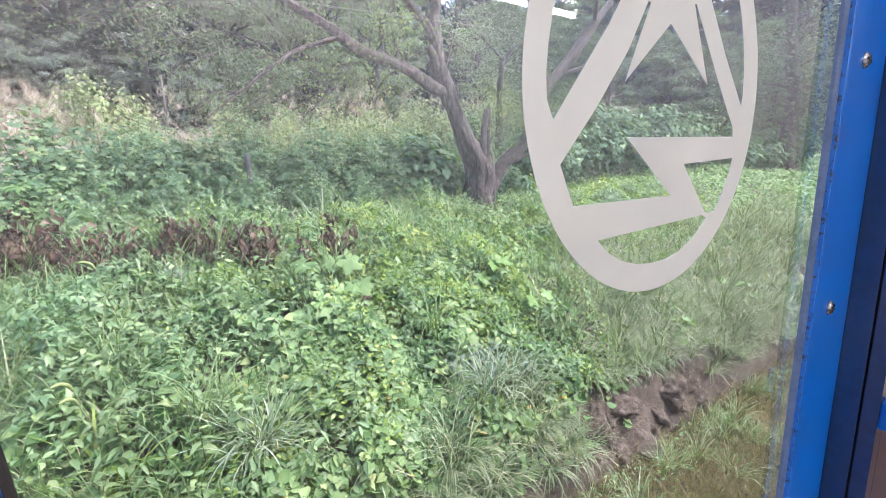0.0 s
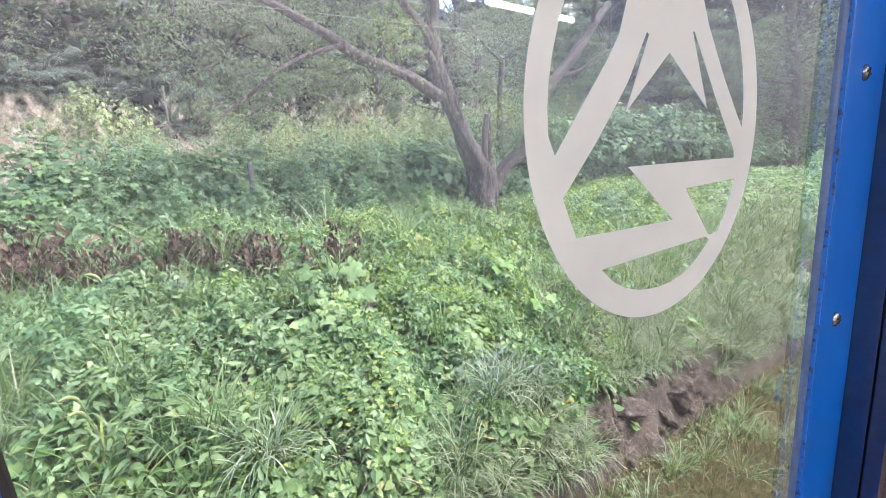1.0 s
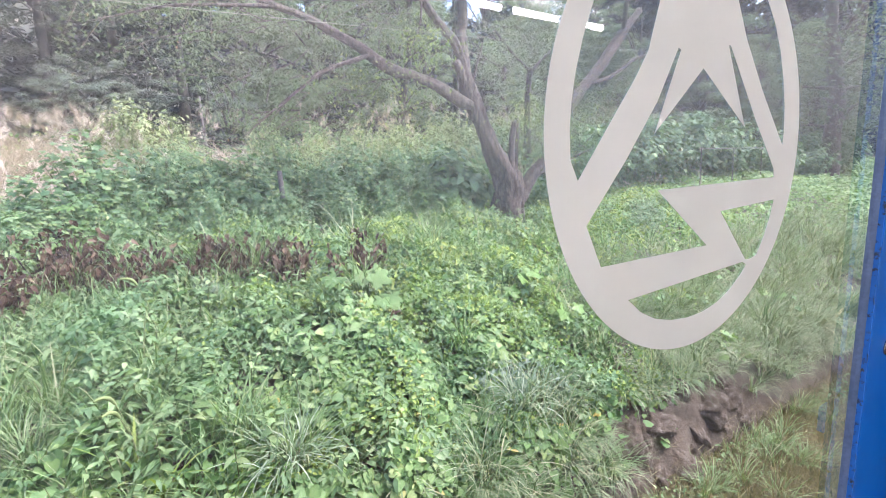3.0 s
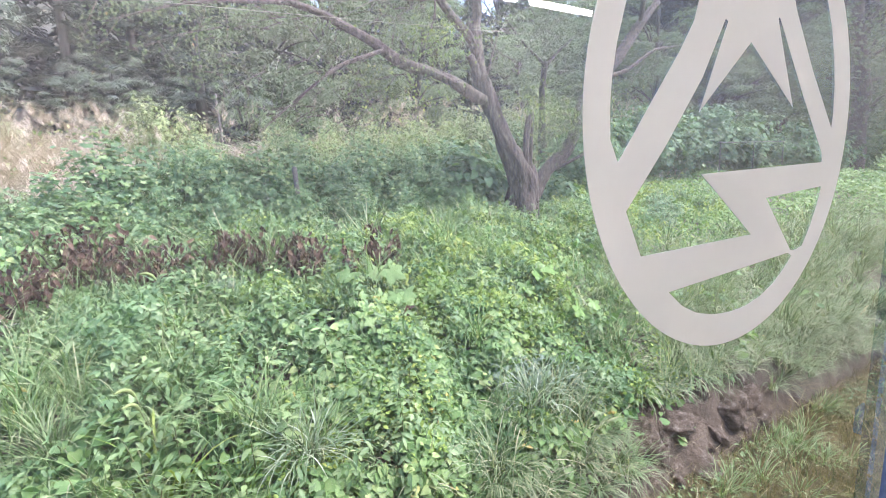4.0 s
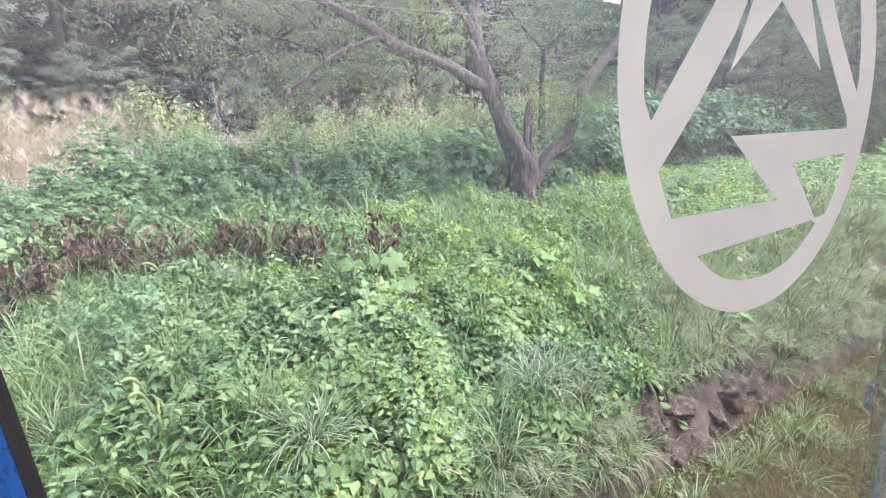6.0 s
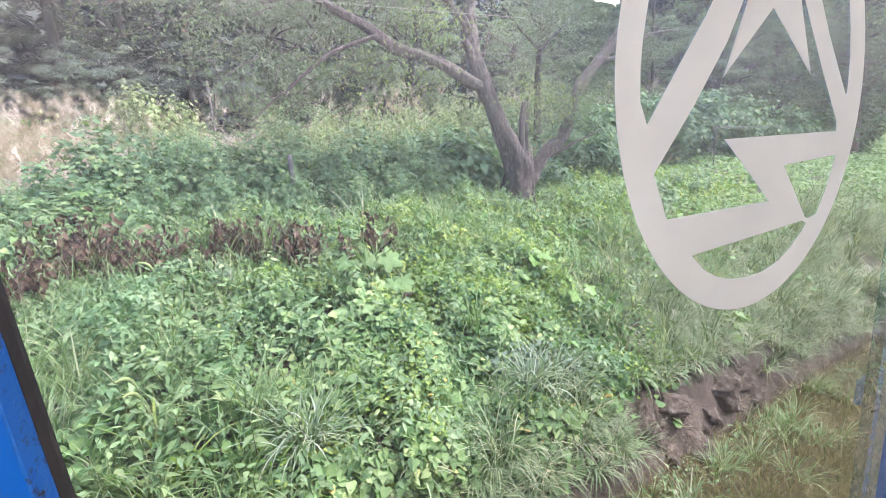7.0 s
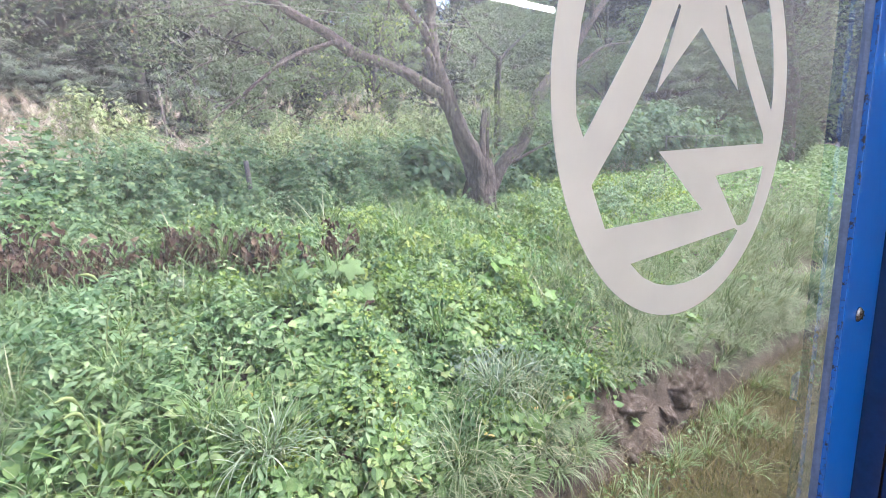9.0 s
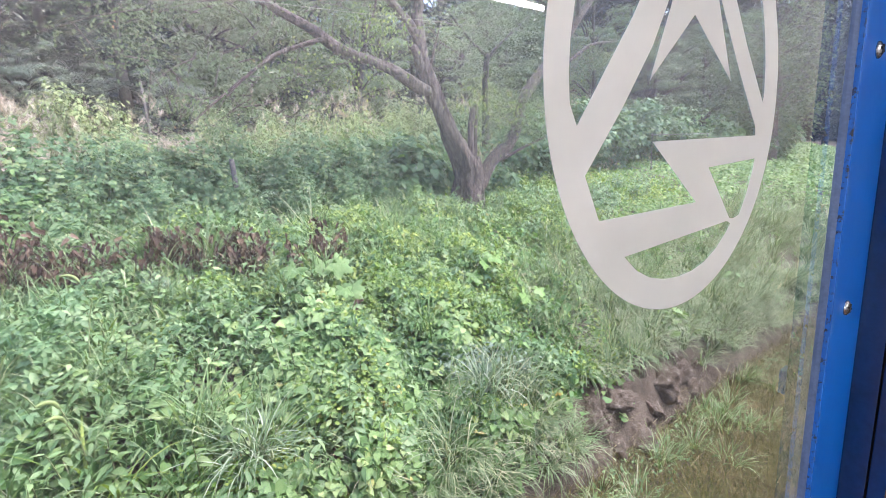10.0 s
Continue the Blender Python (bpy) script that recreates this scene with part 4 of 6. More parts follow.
g3c = blades(np.stack([x, y, land(x, y) + 0.03], 1), rng.uniform(0, 6.28, len(x)), rng.uniform(1.0, 1.6, len(x)), rng.uniform(0.0, 0.5, len(x)), rng.uniform(0.15, 0.36, len(x)), rng.uniform(0.004, 0.007, len(x)), 5)
cx, cy = spread(90, 2.4, 6.5, 1.4, 2.1, lambda x, y: soft(1.4, 1.8, y) * np.where((x > 3.1) & (x < 4.8) & (y > 1.85), 0.25, 1.0) * (1 - 0.6 * soft(4.5, 6.5, x)))
tagged(link_mesh("strip_tufts", *tufted(cx, cy, land(cx, cy), 26, 0.09, 0.32, 0.009, 1.9, 5, 0.3), M_GRASS), "small green grass tufts at the foot of the stones", "grass", kind="stuff")
tagged(link_mesh("strip_straw", *g3c, M_STRAW), "loose dry straw lying on the strip", "straw", kind="stuff")
tagged(link_mesh("strip_grass", *joined([g3, g3b]), M_LAWNGRASS), "short worn yellowish grass of the trackside strip", "grass", kind="stuff")
x, y = spread(4200, 2.5, 9, 1.0, 2.04, lambda x, y: np.clip(1.25 * soft(1.4, 2.2, y) * (0.3 + lumps(x * 2.5 + 3, y * 2)), 0, 1))
tagged(link_mesh("strip_weeds", *scatter(LANCE, np.stack([x, y, land(x, y) + rng.uniform(0.02, 0.16, len(x))], 1), rand_out(len(x), 1.0, 0.5), rng.uniform(0, 6.28, len(x)), rng.uniform(0.025, 0.06, len(x))), M_HERB), "small green weeds at the foot of the stones", "weeds", kind="stuff")


# ---- grass tufts, single plants ----
def tuft_mesh(n, length, width, droop, material, seed):
    r = np.random.default_rng(seed)
    at = np.stack([r.normal(0, 0.05, n), r.normal(0, 0.05, n), np.zeros(n)], 1)
    v, t = blades(at, r.uniform(0, 6.28, n), r.uniform(0.1, 0.7, n), r.uniform(0.5, droop, n), r.uniform(0.6, 1.0, n) * length, r.uniform(0.7, 1.2, n) * width, 7)
    ob = link_mesh("grass_tuft", v, t, material)
    return ob


TUFTS = [tuft_mesh(90, 0.74, 0.0115, 2.5, M_PALEGRASS, 1), tuft_mesh(52, 0.74, 0.0125, 2.3, M_GRASS, 2), tuft_mesh(90, 0.56, 0.0095, 2.6, M_PALEGRASS, 3), tuft_mesh(110, 0.6, 0.0135, 2.9, M_STRIPED, 4), tuft_mesh(16, 0.95, 0.014, 0.9, M_PALEGRASS, 5)]
r = random.Random(11)
SPOTS = [(2.3, 2.62, 2), (0.62, 2.85, 3), (0.7, 2.95, 1), (2.53, 2.7, 3), (1.88, 2.45, 2), (1.27, 2.5, 0), (0.5, 5.15, 4), (0.62, 5.2, 4), (2.17, 5.45, 4), (0.85, 5.0, 4), (-0.8, 3.4, 0), (-0.5, 3.0, 0), (-0.95, 3.7, 1), (2.62, 2.6, 2), (2.8, 2.72, 0), (2.95, 2.6, 2), (0.35, 3.2, 1), (-0.1, 3.6, 1), (1.85, 4.5, 1), (0.95, 5.1, 1), (2.55, 4.5, 1), (3.6, 3.4, 2), (4.0, 3.1, 0), (4.5, 2.75, 2), (5.0, 2.6, 0),
         (5.5, 2.6, 2), (5.9, 2.8, 0), (6.4, 2.6, 2), (4.2, 2.6, 2), (4.8, 3.3, 0), (5.6, 3.4, 2), (6.9, 2.7, 0), (7.5, 2.6, 2), (8.2, 2.7, 0), (6.6, 3.3, 2), (2.4, 3.4, 1), (2.9, 4.9, 1), (3.3, 5.4, 1)]
for k, (tx, ty, kind) in enumerate(SPOTS):
    m = pose(tx, ty, float(land(tx, ty)) + (0.2 if kind == 3 else 0.1 if tx < 3.2 else 0.0), 0, 0, r.uniform(0, 360)) @ Matrix.Scale(r.uniform(0.85, 1.2), 4)
    ob = TUFTS[kind].copy()
    scene.collection.objects.link(ob)
    ob.matrix_basis = m
    tagged(ob, ("pale", "green", "fine pale", "white-striped", "thin upright pale")[kind] + " arching grass tuft on the bank", "grass tuft", "grass tufts")
for q in TUFTS:
    bpy.data.objects.remove(q)


# ---- the tree ----
def build_tree():
    tree = thing("fruit_tree", "old leaning tree with a split grey-brown trunk and sparse green leaves", "tree", at=(5.32, 6.1, -0.92))
    o = Vector((5.32, 6.1, -0.92))

    def go(name, pts, radii, sides=20, label=""):
        return limb(name, [Vector(q) - o for q in pts], radii, M_BARK, tree, sides, 0.42, len(tree.children), label)

    go("trunk", [(5.25, 6.08, -1.1), (5.24, 6.06, -0.71), (5.22, 6.05, -0.2), (5.06, 6.05, 0.12), (4.89, 6.05, 0.38), (4.72, 6.05, 0.75), (4.55, 6.05, 1.11), (4.43, 6.05, 1.32), (4.36, 6.05, 1.55)],
       [0.3, 0.25, 0.215, 0.17, 0.14, 0.128, 0.125, 0.118, 0.105], 28, "furrowed grey-brown trunk")
    go("trunk", [(5.34, 6.02, -1.1), (5.35, 6.0, -0.65), (5.36, 6.0, -0.25), (5.34, 6.0, 0.02)], [0.2, 0.155, 0.13, 0.09], 20, "furrowed grey-brown trunk")
    go("limb", [(4.56, 6.06, 1.06), (4.3, 5.98, 1.08), (3.83, 5.9, 1.26), (3.35, 5.9, 1.4), (2.96, 5.9, 1.49), (2.61, 5.9, 1.69), (2.27, 5.9, 1.83), (1.91, 5.9, 1.97), (1.55, 5.9, 2.05), (0.9, 5.85, 2.2), (0.1, 5.8, 2.25)],
       [0.07, 0.088, 0.078, 0.072, 0.068, 0.062, 0.054, 0.046, 0.038, 0.028, 0.015])
    go("limb", [(1.6, 5.9, 2.05), (1.1, 5.85, 1.98), (0.4, 5.8, 1.85), (-0.3, 5.8, 1.6)], [0.03, 0.022, 0.014, 0.006], 8)
    go("limb", [(4.38, 6.05, 1.45), (4.36, 6.05, 1.81), (4.34, 6.05, 2.12), (4.39, 6.05, 2.4), (4.3, 6.1, 3.0), (4.1, 6.15, 3.7)], [0.108, 0.095, 0.085, 0.078, 0.06, 0.03])
    go("limb", [(4.36, 6.03, 1.68), (4.2, 6.0, 1.93), (4.11, 6.0, 2.03), (3.81, 6.0, 2.29), (3.4, 5.95, 2.7), (2.9, 5.9, 3.2)], [0.07, 0.066, 0.064, 0.058, 0.045, 0.02])
    go("broken_limb", [(4.4, 6.03, 1.38), (4.26, 5.98, 1.55), (4.17, 5.97, 1.68)], [0.08, 0.066, 0.052], 9, "short broken stub")
    go("dead_twig", [(4.5, 6.0, 1.4), (4.56, 5.97, 1.62), (4.7, 5.95, 2.03)], [0.022, 0.017, 0.008], 6, "bare pale dead twig")
    go("broken_limb", [(5.3, 6.0, -0.25), (5.26, 5.98, 0.1), (5.28, 5.98, 0.5), (5.33, 5.98, 0.84)], [0.1, 0.062, 0.058, 0.04], 10, "broken dead stub")
    go("broken_limb", [(5.42, 6.1, -0.2), (5.48, 6.12, 0.25), (5.53, 6.12, 0.9)], [0.07, 0.045, 0.026], 8, "broken dead stub")
    go("limb", [(5.38, 6.1, -0.68), (5.52, 6.1, -0.45), (5.85, 6.1, -0.08), (6.28, 6.1, 0.22), (6.52, 6.12, 0.55), (6.75, 6.15, 1.05), (7.15, 6.18, 1.45), (7.81, 6.2, 2.05), (8.36, 6.2, 2.64), (8.9, 6.2, 3.15)],
       [0.12, 0.13, 0.11, 0.1, 0.098, 0.1, 0.1, 0.094, 0.08, 0.06])
    go("limb", [(5.95, 6.05, -0.05), (6.2, 6.0, 0.02), (6.66, 5.98, 0.19), (7.25, 5.95, 0.38)], [0.04, 0.032, 0.024, 0.01], 8)
    go("limb", [(7.3, 6.18, 1.6), (7.9, 6.1, 1.75), (8.6, 6.0, 2.15), (9.4, 5.95, 2.3)], [0.05, 0.04, 0.03, 0.012], 8)
    go("limb", [(2.75, 5.88, 1.62), (2.45, 5.82, 1.5), (2.04, 5.8, 1.32), (1.7, 5.8, 1.07), (1.25, 5.8, 0.7), (1.02, 5.8, 0.5)], [0.034, 0.03, 0.024, 0.018, 0.012, 0.005], 8)
    # the next four limbs are unseen, added to carry the shading canopy
    go("limb", [(4.32, 6.1, 2.9), (3.6, 5.7, 3.5), (2.4, 5.4, 3.9), (1.0, 5.3, 4.1)], [0.06, 0.045, 0.03, 0.012], 8)
    go("limb", [(4.25, 6.12, 3.2), (4.7, 6.7, 3.7), (5.8, 7.1, 4.0), (7.2, 7.3, 4.2)], [0.05, 0.04, 0.03, 0.012], 8)
    go("limb", [(4.2, 6.15, 3.4), (3.2, 6.7, 3.8), (2.0, 7.1, 4.0), (0.8, 7.3, 4.1)], [0.045, 0.035, 0.025, 0.012], 8)
    go("limb", [(8.4, 6.2, 2.68), (7.9, 5.8, 3.3), (7.0, 5.5, 3.8), (5.6, 5.4, 4.0)], [0.05, 0.04, 0.03, 0.012], 8)
    go("limb", [(3.52, 5.82, 2.4), (3.5, 5.8, 2.19), (3.44, 5.8, 1.97), (3.31, 5.8, 1.72)], [0.014, 0.013, 0.011, 0.006], 6)
    # twigs and leaves
    r = np.random.default_rng(3)
    twigs, leaves = [], []
    # spans above z 3 form an unseen canopy added to shade the leaves below
    spans = [((0.1, 6.2, 2.0), (1.6, 6.35, 2.15), 44), ((0.35, 6.2, 1.5), (1.4, 6.2, 1.05), 15), ((1.15, 6.1, 0.75), (2.1, 6.1, 1.3), 15), ((2.0, 6.4, 1.45), (3.7, 6.4, 1.45), 20),
             ((2.0, 6.5, 2.2), (4.2, 6.6, 2.35), 62), ((4.6, 6.4, 2.1), (7.6, 6.5, 2.8), 34), ((5.9, 6.0, 0.55), (7.1, 6.0, 1.0), 34), ((0.0, 6.0, 3.1), (8.4, 6.4, 3.5), 76), ((0.2, 5.4, 3.7), (7.6, 5.6, 4.1), 40), ((0.4, 7.2, 3.6), (7.6, 7.2, 4.1), 20), ((2.1, 5.75, 0.45), (2.3, 5.8, 0.75), 5), ((7.2, 6.2, 1.2), (9.2, 6.2, 2.0), 26)]
    for a, b, n in spans:
        for _ in range(n):
            q = np.array(a) + (np.array(b) - np.array(a)) * r.uniform(0, 1) + r.normal(0, (0.24, 0.2, 0.16))
            way = np.array([r.normal(-0.25, 0.5), r.normal(0.1, 0.35), r.normal(-0.25, 0.35)])
            ln = r.uniform(0.35, 0.85)
            p = [q, q + way * ln * 0.5, q + way * ln + np.array([0, 0, -0.1 * ln])]
            v, t = tube_mesh([tuple(s - np.array(o)) for s in p], [0.009, 0.006, 0.003], 4)
            twigs.append((v, t))
            m = r.integers(56, 96)
            u = r.uniform(0.1, 1.05, m)[:, None]
            at = p[0] * (1 - u) + p[2] * u + r.normal(0, 0.08, (m, 3)) - np.array(o)
            out = r.normal(0, 0.35, (m, 3)) + np.array([0, -0.5, 0.6])
            leaves.append(scatter(OVAL, at, out, r.uniform(3.9, 5.5, m), r.uniform(0.026, 0.052, m), 0.9))
    fresh = []
    for c, wide, n in (((3.6, 5.9, 1.85), 0.3, 520), ((3.0, 5.9, 1.15), 0.5, 520), ((5.45, 5.9, 0.95), 0.32, 380), ((6.3, 5.95, 0.75), 0.5, 620), ((7.3, 6.2, 1.2), 0.5, 200), ((5.2, 6.1, 1.9), 0.5, 120)):
        at = np.array(c) + r.normal(0, 1, (n, 3)) * np.array([wide, 0.2, wide * 0.6]) - np.array(o)
        fresh.append(scatter(OVAL, at, r.normal(0, 0.6, (n, 3)) + np.array([0, -0.4, 0.6]), r.uniform(3.9, 5.5, n), r.uniform(0.026, 0.055, n), 1.0))
    tagged(link_mesh("young_leaves", *joined(fresh), M_BRIGHT, tree, "fresh yellow-green leaves"), kind="stuff")
    tagged(link_mesh("twigs", *joined(twigs), M_BARK, tree), kind="stuff")
    tagged(link_mesh("crown", *joined(leaves), M_CROWN, tree, "sparse hanging green leaves"), kind="stuff")


build_tree()


# ---- shrubs behind the vines ----
def shrub_meshes(seed, height, spreadw, n_stems, leaf, material, blank, per=46):
    r = np.random.default_rng(seed)
    stems, leaves = [], []
    for _ in range(n_stems):
        a, q = r.uniform(0, 6.28), r.uniform(0.1, 1)
        top = np.array([math.cos(a) * spreadw * q, math.sin(a) * spreadw * q * 0.8, height * r.uniform(0.6, 1.0) * (1 - 0.35 * q * q)])
        base = np.array([top[0] * 0.25, top[1] * 0.25, -0.05])
        mid = base * 0.5 + top * 0.5 + np.array([0, 0, 0.12 * height])
        stems.append(tube_mesh([tuple(base), tuple(mid), tuple(top)], [0.012, 0.008, 0.003], 3))
        u = r.uniform(0.12, 1.04, per)[:, None]
        at = (1 - u) ** 2 * base + 2 * u * (1 - u) * mid + u * u * top + r.normal(0, leaf * 0.7, (per, 3))
        at[:, 2] = np.maximum(at[:, 2], 0.03)
        rad = at * np.array([1, 1, 0.3])
        out = rad / (np.linalg.norm(rad, axis=1)[:, None] + 0.1) * 0.7 + r.normal(0, 0.4, (per, 3)) + np.array([0, -0.25, 0.8])
        leaves.append(scatter(blank, at, out, r.uniform(3.6, 5.8, per), r.uniform(0.6, 1.2, per) * leaf, 1.0))
    return joined(stems), joined(leaves)


def build_shrub(name, label, category, group, variants, material, spots, seed):
    r = random.Random(seed)
    made = []
    for k, (s, l) in enumerate(variants):
        ob = thing(name, label, category, group)
        link_mesh("stems", *s, M_STEM, ob)
        link_mesh("foliage", *l, material, ob)
        made.append(ob)
    for k, (sx, sy, size) in enumerate(spots):
        m = pose(sx, sy, float(land(sx, sy)) - 0.02, 0, 0, r.uniform(-40, 40)) @ Matrix.Scale(size, 4)
        src = made[k % len(made)]
        if k < len(made):
            src.matrix_basis = m
        else:
            c = copy_thing(src, m)
            c.matrix_basis = m


build_shrub("shrub", "dark green leafy shrub behind the vines", "shrub", "shrubs along the bank",
            [shrub_meshes(k, 1.4, 0.8, 46, (0.15, 0.075, 0.13)[k], M_SHRUB, (COMPOUND, LOBED, COMPOUND)[k], (38, 60, 40)[k]) for k in range(3)], M_SHRUB,
            [(-1.3, 7.2, 0.66), (-0.55, 7.0, 1.1), (0.1, 6.9, 1.0), (0.75, 7.1, 0.98), (1.3, 7.1, 0.92), (1.75, 7.3, 0.94), (2.35, 7.0, 0.74), (2.9, 7.3, 0.98), (3.5, 7.0, 0.8), (3.95, 7.3, 0.98), (4.6, 7.1, 0.9), (-2.2, 7.0, 0.64),
             (0.4, 8.0, 0.95), (4.9, 8.0, 0.8), (5.9, 7.5, 0.75), (-0.2, 6.4, 0.62), (3.2, 6.5, 0.55), (6.7, 7.2, 0.62), (1.5, 6.3, 0.55), (-0.95, 6.4, 0.6), (-1.5, 6.5, 0.6), (0.6, 6.35, 0.62), (2.4, 6.45, 0.55), (3.9, 6.6, 0.6), (-2.0, 6.2, 0.5), (-2.7, 6.6, 0.6)], 5)
build_shrub("weed_plant", "tall fresh green leafy weed", "weed", "tall weeds",
            [shrub_meshes(30 + k, 0.55, 0.28, 14, (0.085, 0.11, 0.07)[k], M_HERB, (LANCE, COMPOUND, OVAL)[k], 30) for k in range(3)], M_HERB,
            [(3.2 + 0.41 * k + 0.25 * math.sin(k * 2.7), 4.5 + 1.0 * abs(math.sin(k * 1.9)) + 0.04 * k, 0.6 + 0.4 * abs(math.sin(k * 3.3))) for k in range(20)], 9)
build_shrub("fresh_weed", "fresh green leafy weed among the shrubs", "weed", "fresh green weeds",
            [shrub_meshes(36 + k, 0.8, 0.4, 18, 0.11, M_FRESH, COMPOUND, 26) for k in range(2)], M_FRESH,
            [(-0.75, 6.5, 1.15), (-0.35, 6.55, 1.2), (0.0, 6.5, 0.9), (4.3, 6.2, 0.6), (-1.0, 6.8, 1.1), (6.0, 4.7, 0.5), (7.4, 5.2, 0.6), (8.6, 5.8, 0.6), (9.6, 5.4, 0.6)], 10)
build_shrub("field_weed", "tall yellow-green weed at the edge of the dry field", "weed", "field weeds",
            [shrub_meshes(40 + k, 1.5, 0.6, 34, 0.085, M_PALEBUSH, LANCE, 46) for k in range(2)], M_PALEBUSH,
            [(1.3, 8.6, 0.85), (2.0, 8.9, 0.95), (2.7, 8.5, 0.9), (3.4, 8.8, 1.0), (4.1, 8.6, 1.0), (4.8, 8.9, 1.05), (5.6, 8.8, 1.0), (6.4, 8.9, 1.0), (0.6, 9.2, 0.9), (-0.3, 9.6, 0.8), (3.0, 9.6, 1.0), (5.2, 9.8, 1.1), (6.9, 9.6, 1.1), (-2.6, 8.6, 0.7), (-3.2, 9.0, 0.75), (-2.9, 12.4, 1.1)], 12)
build_shrub("field_bush", "pale green rounded bush before the wood", "bush", "field bushes",
            [shrub_meshes(44, 1.9, 0.75, 60, 0.1, M_PALEBUSH, LANCE, 60)], M_PALEBUSH,
            [(-0.15, 11.0, 1.05), (0.5, 11.2, 0.95), (2.6, 12.0, 0.8), (4.0, 12.2, 0.8), (3.9, 9.3, 0.78), (4.9, 9.5, 0.82), (5.6, 9.1, 0.85), (6.3, 9.4, 0.98), (7.1, 9.1, 1.02), (7.9, 9.6, 1.05), (8.9, 9.7, 1.08)], 13)
build_shrub("climber_mound", "dark green broad-leaved climber heaped beside the tree", "climber", "climbers by the tree",
            [shrub_meshes(46 + k, 1.2, 0.55, 34, 0.16, M_HEDGE, HEART, 26) for k in range(2)], M_HEDGE,
            [(4.35, 6.6, 0.95), (4.75, 6.75, 1.0), (6.1, 6.7, 0.6), (6.7, 6.6, 0.65), (5.75, 6.5, 0.45)], 14)
build_shrub("hedge_shrub", "shrub smothered by broad-leaved climbing vines", "shrub", "overgrown hedge",
            [shrub_meshes(20 + k, 1.9, 1.25, 80, (0.135, 0.115)[k], M_HEDGE, HEART, 50) for k in range(2)], M_HEDGE,
            [(8.6, 7.8, 0.9), (9.8, 8.1, 1.0), (11.3, 8.3, 1.08), (12.8, 8.3, 1.12), (14.4, 8.2, 1.1), (16.2, 8.0, 1.12), (18.2, 7.6, 1.0), (20.5, 7.4, 1.0), (10.5, 9.5, 1.1), (13.5, 9.8, 1.15), (17, 9.6, 1.15), (7.3, 9.2, 0.9), (23, 7.4, 1.1)], 6)


build_shrub("grey_herb", "silvery grey-green feathery herb on the bank", "herb", "grey herbs",
            [shrub_meshes(50 + k, 0.42, 0.3, 22, 0.075, M_MUGWORT, LANCE, 34) for k in range(2)], M_MUGWORT,
            [(2.75, 2.95, 1.0), (3.05, 2.8, 0.9), (2.45, 3.1, 0.8), (3.2, 3.05, 0.8), (1.2, 5.2, 0.8), (0.4, 4.9, 0.7)], 8)


# ---- dead vines ----
def build_dead():
    r = np.random.default_rng(9)
    spots = [(-1.0, 6.1, 0.45), (-0.75, 5.8, 0.5), (-0.55, 5.45, 0.5), (-0.2, 5.35, 0.55), (0.1, 5.25, 0.5), (0.38, 5.15, 0.45), (0.65, 5.2, 0.35), (0.95, 5.05, 0.4), (1.3, 4.9, 0.3), (2.05, 4.75, 0.3), (2.2, 5.3, 0.14),
             (1.72, 3.6, 0.07), (-1.3, 5.1, 0.45), (-1.5, 4.75, 0.35), (1.6, 4.6, 0.18), (-0.95, 5.55, 0.4)]
    for sx, sy, size in spots:
        ob = thing("dead_vine", "withered brown vine with hanging dead leaves", "dead plant", "withered vines", (sx, sy, float(land(sx, sy))))
        stems, leaves = [], []
        for _ in range(14 if size > 0.2 else 5):
            a = r.uniform(0, 6.28)
            tip = np.array([math.cos(a) * size * 0.7, math.sin(a) * size * 0.35, r.uniform(0.16, 0.5)])
            stems.append(tube_mesh([(0, 0, -0.03), tuple(tip * np.array([0.5, 0.5, 0.9])), tuple(tip)], [0.006, 0.005, 0.003], 4))
            n = 18
            u = r.uniform(0.25, 1.05, n)[:, None]
            at = tip * u + r.normal(0, 0.035, (n, 3)) + np.array([0, -0.03, 0.05])
            out = np.stack([r.normal(0, 0.7, n), r.normal(-0.6, 0.5, n), r.normal(0.1, 0.3, n)], 1)
            leaves.append(scatter(HEART, at, out, r.normal(-1.57, 0.5, n), r.uniform(0.04, 0.1, n), 0.55))
        link_mesh("stems", *joined(stems), M_BARK, ob)
        link_mesh("dead_leaves", *joined(leaves), M_DEAD, ob)


build_dead()


# ---- broad-leaved plant, foxtails ----
def build_broad(name, x, y, n, size, seed, material, label, height=0.3):
    r = random.Random(seed)
    ob = thing(name, label, "plant", "broad-leaved plants", (x, y, float(land(x, y))))
    for k in range(n):
        a, h = r.uniform(0, 6.28), r.uniform(0.45, 1.0) * height
        q = Vector((math.cos(a) * 0.27 * r.uniform(0.3, 1.2), math.sin(a) * 0.18 - 0.03, h))
        v, t = tube_mesh([(0, 0, 0), (q.x * 0.4, q.y * 0.4, h * 0.7), tuple(q)], [0.005, 0.004, 0.003], 5)
        link_mesh("stem", v, t, M_STEM, ob)
        vv, tt = scatter(LOBED, np.array([tuple(q)]), np.array([(r.uniform(-0.6, 0.6), -0.6 + r.uniform(-0.5, 0.4), 0.75)]), np.array([-1.57 + r.uniform(-0.7, 0.7)]), size * r.uniform(0.75, 1.15))
        link_mesh("leaf", vv, tt, material, ob)


M_BROAD = leaf_material("broad leaves", [(0.0, (0.15, 0.24, 0.09)), (1.0, (0.23, 0.33, 0.14))], 0.35, 0.7, each=True, shine=0.12)
M_BROADB = leaf_material("fresh broad leaves", [(0.0, (0.13, 0.25, 0.05)), (1.0, (0.2, 0.33, 0.08))], 0.4, 0.45, each=True)
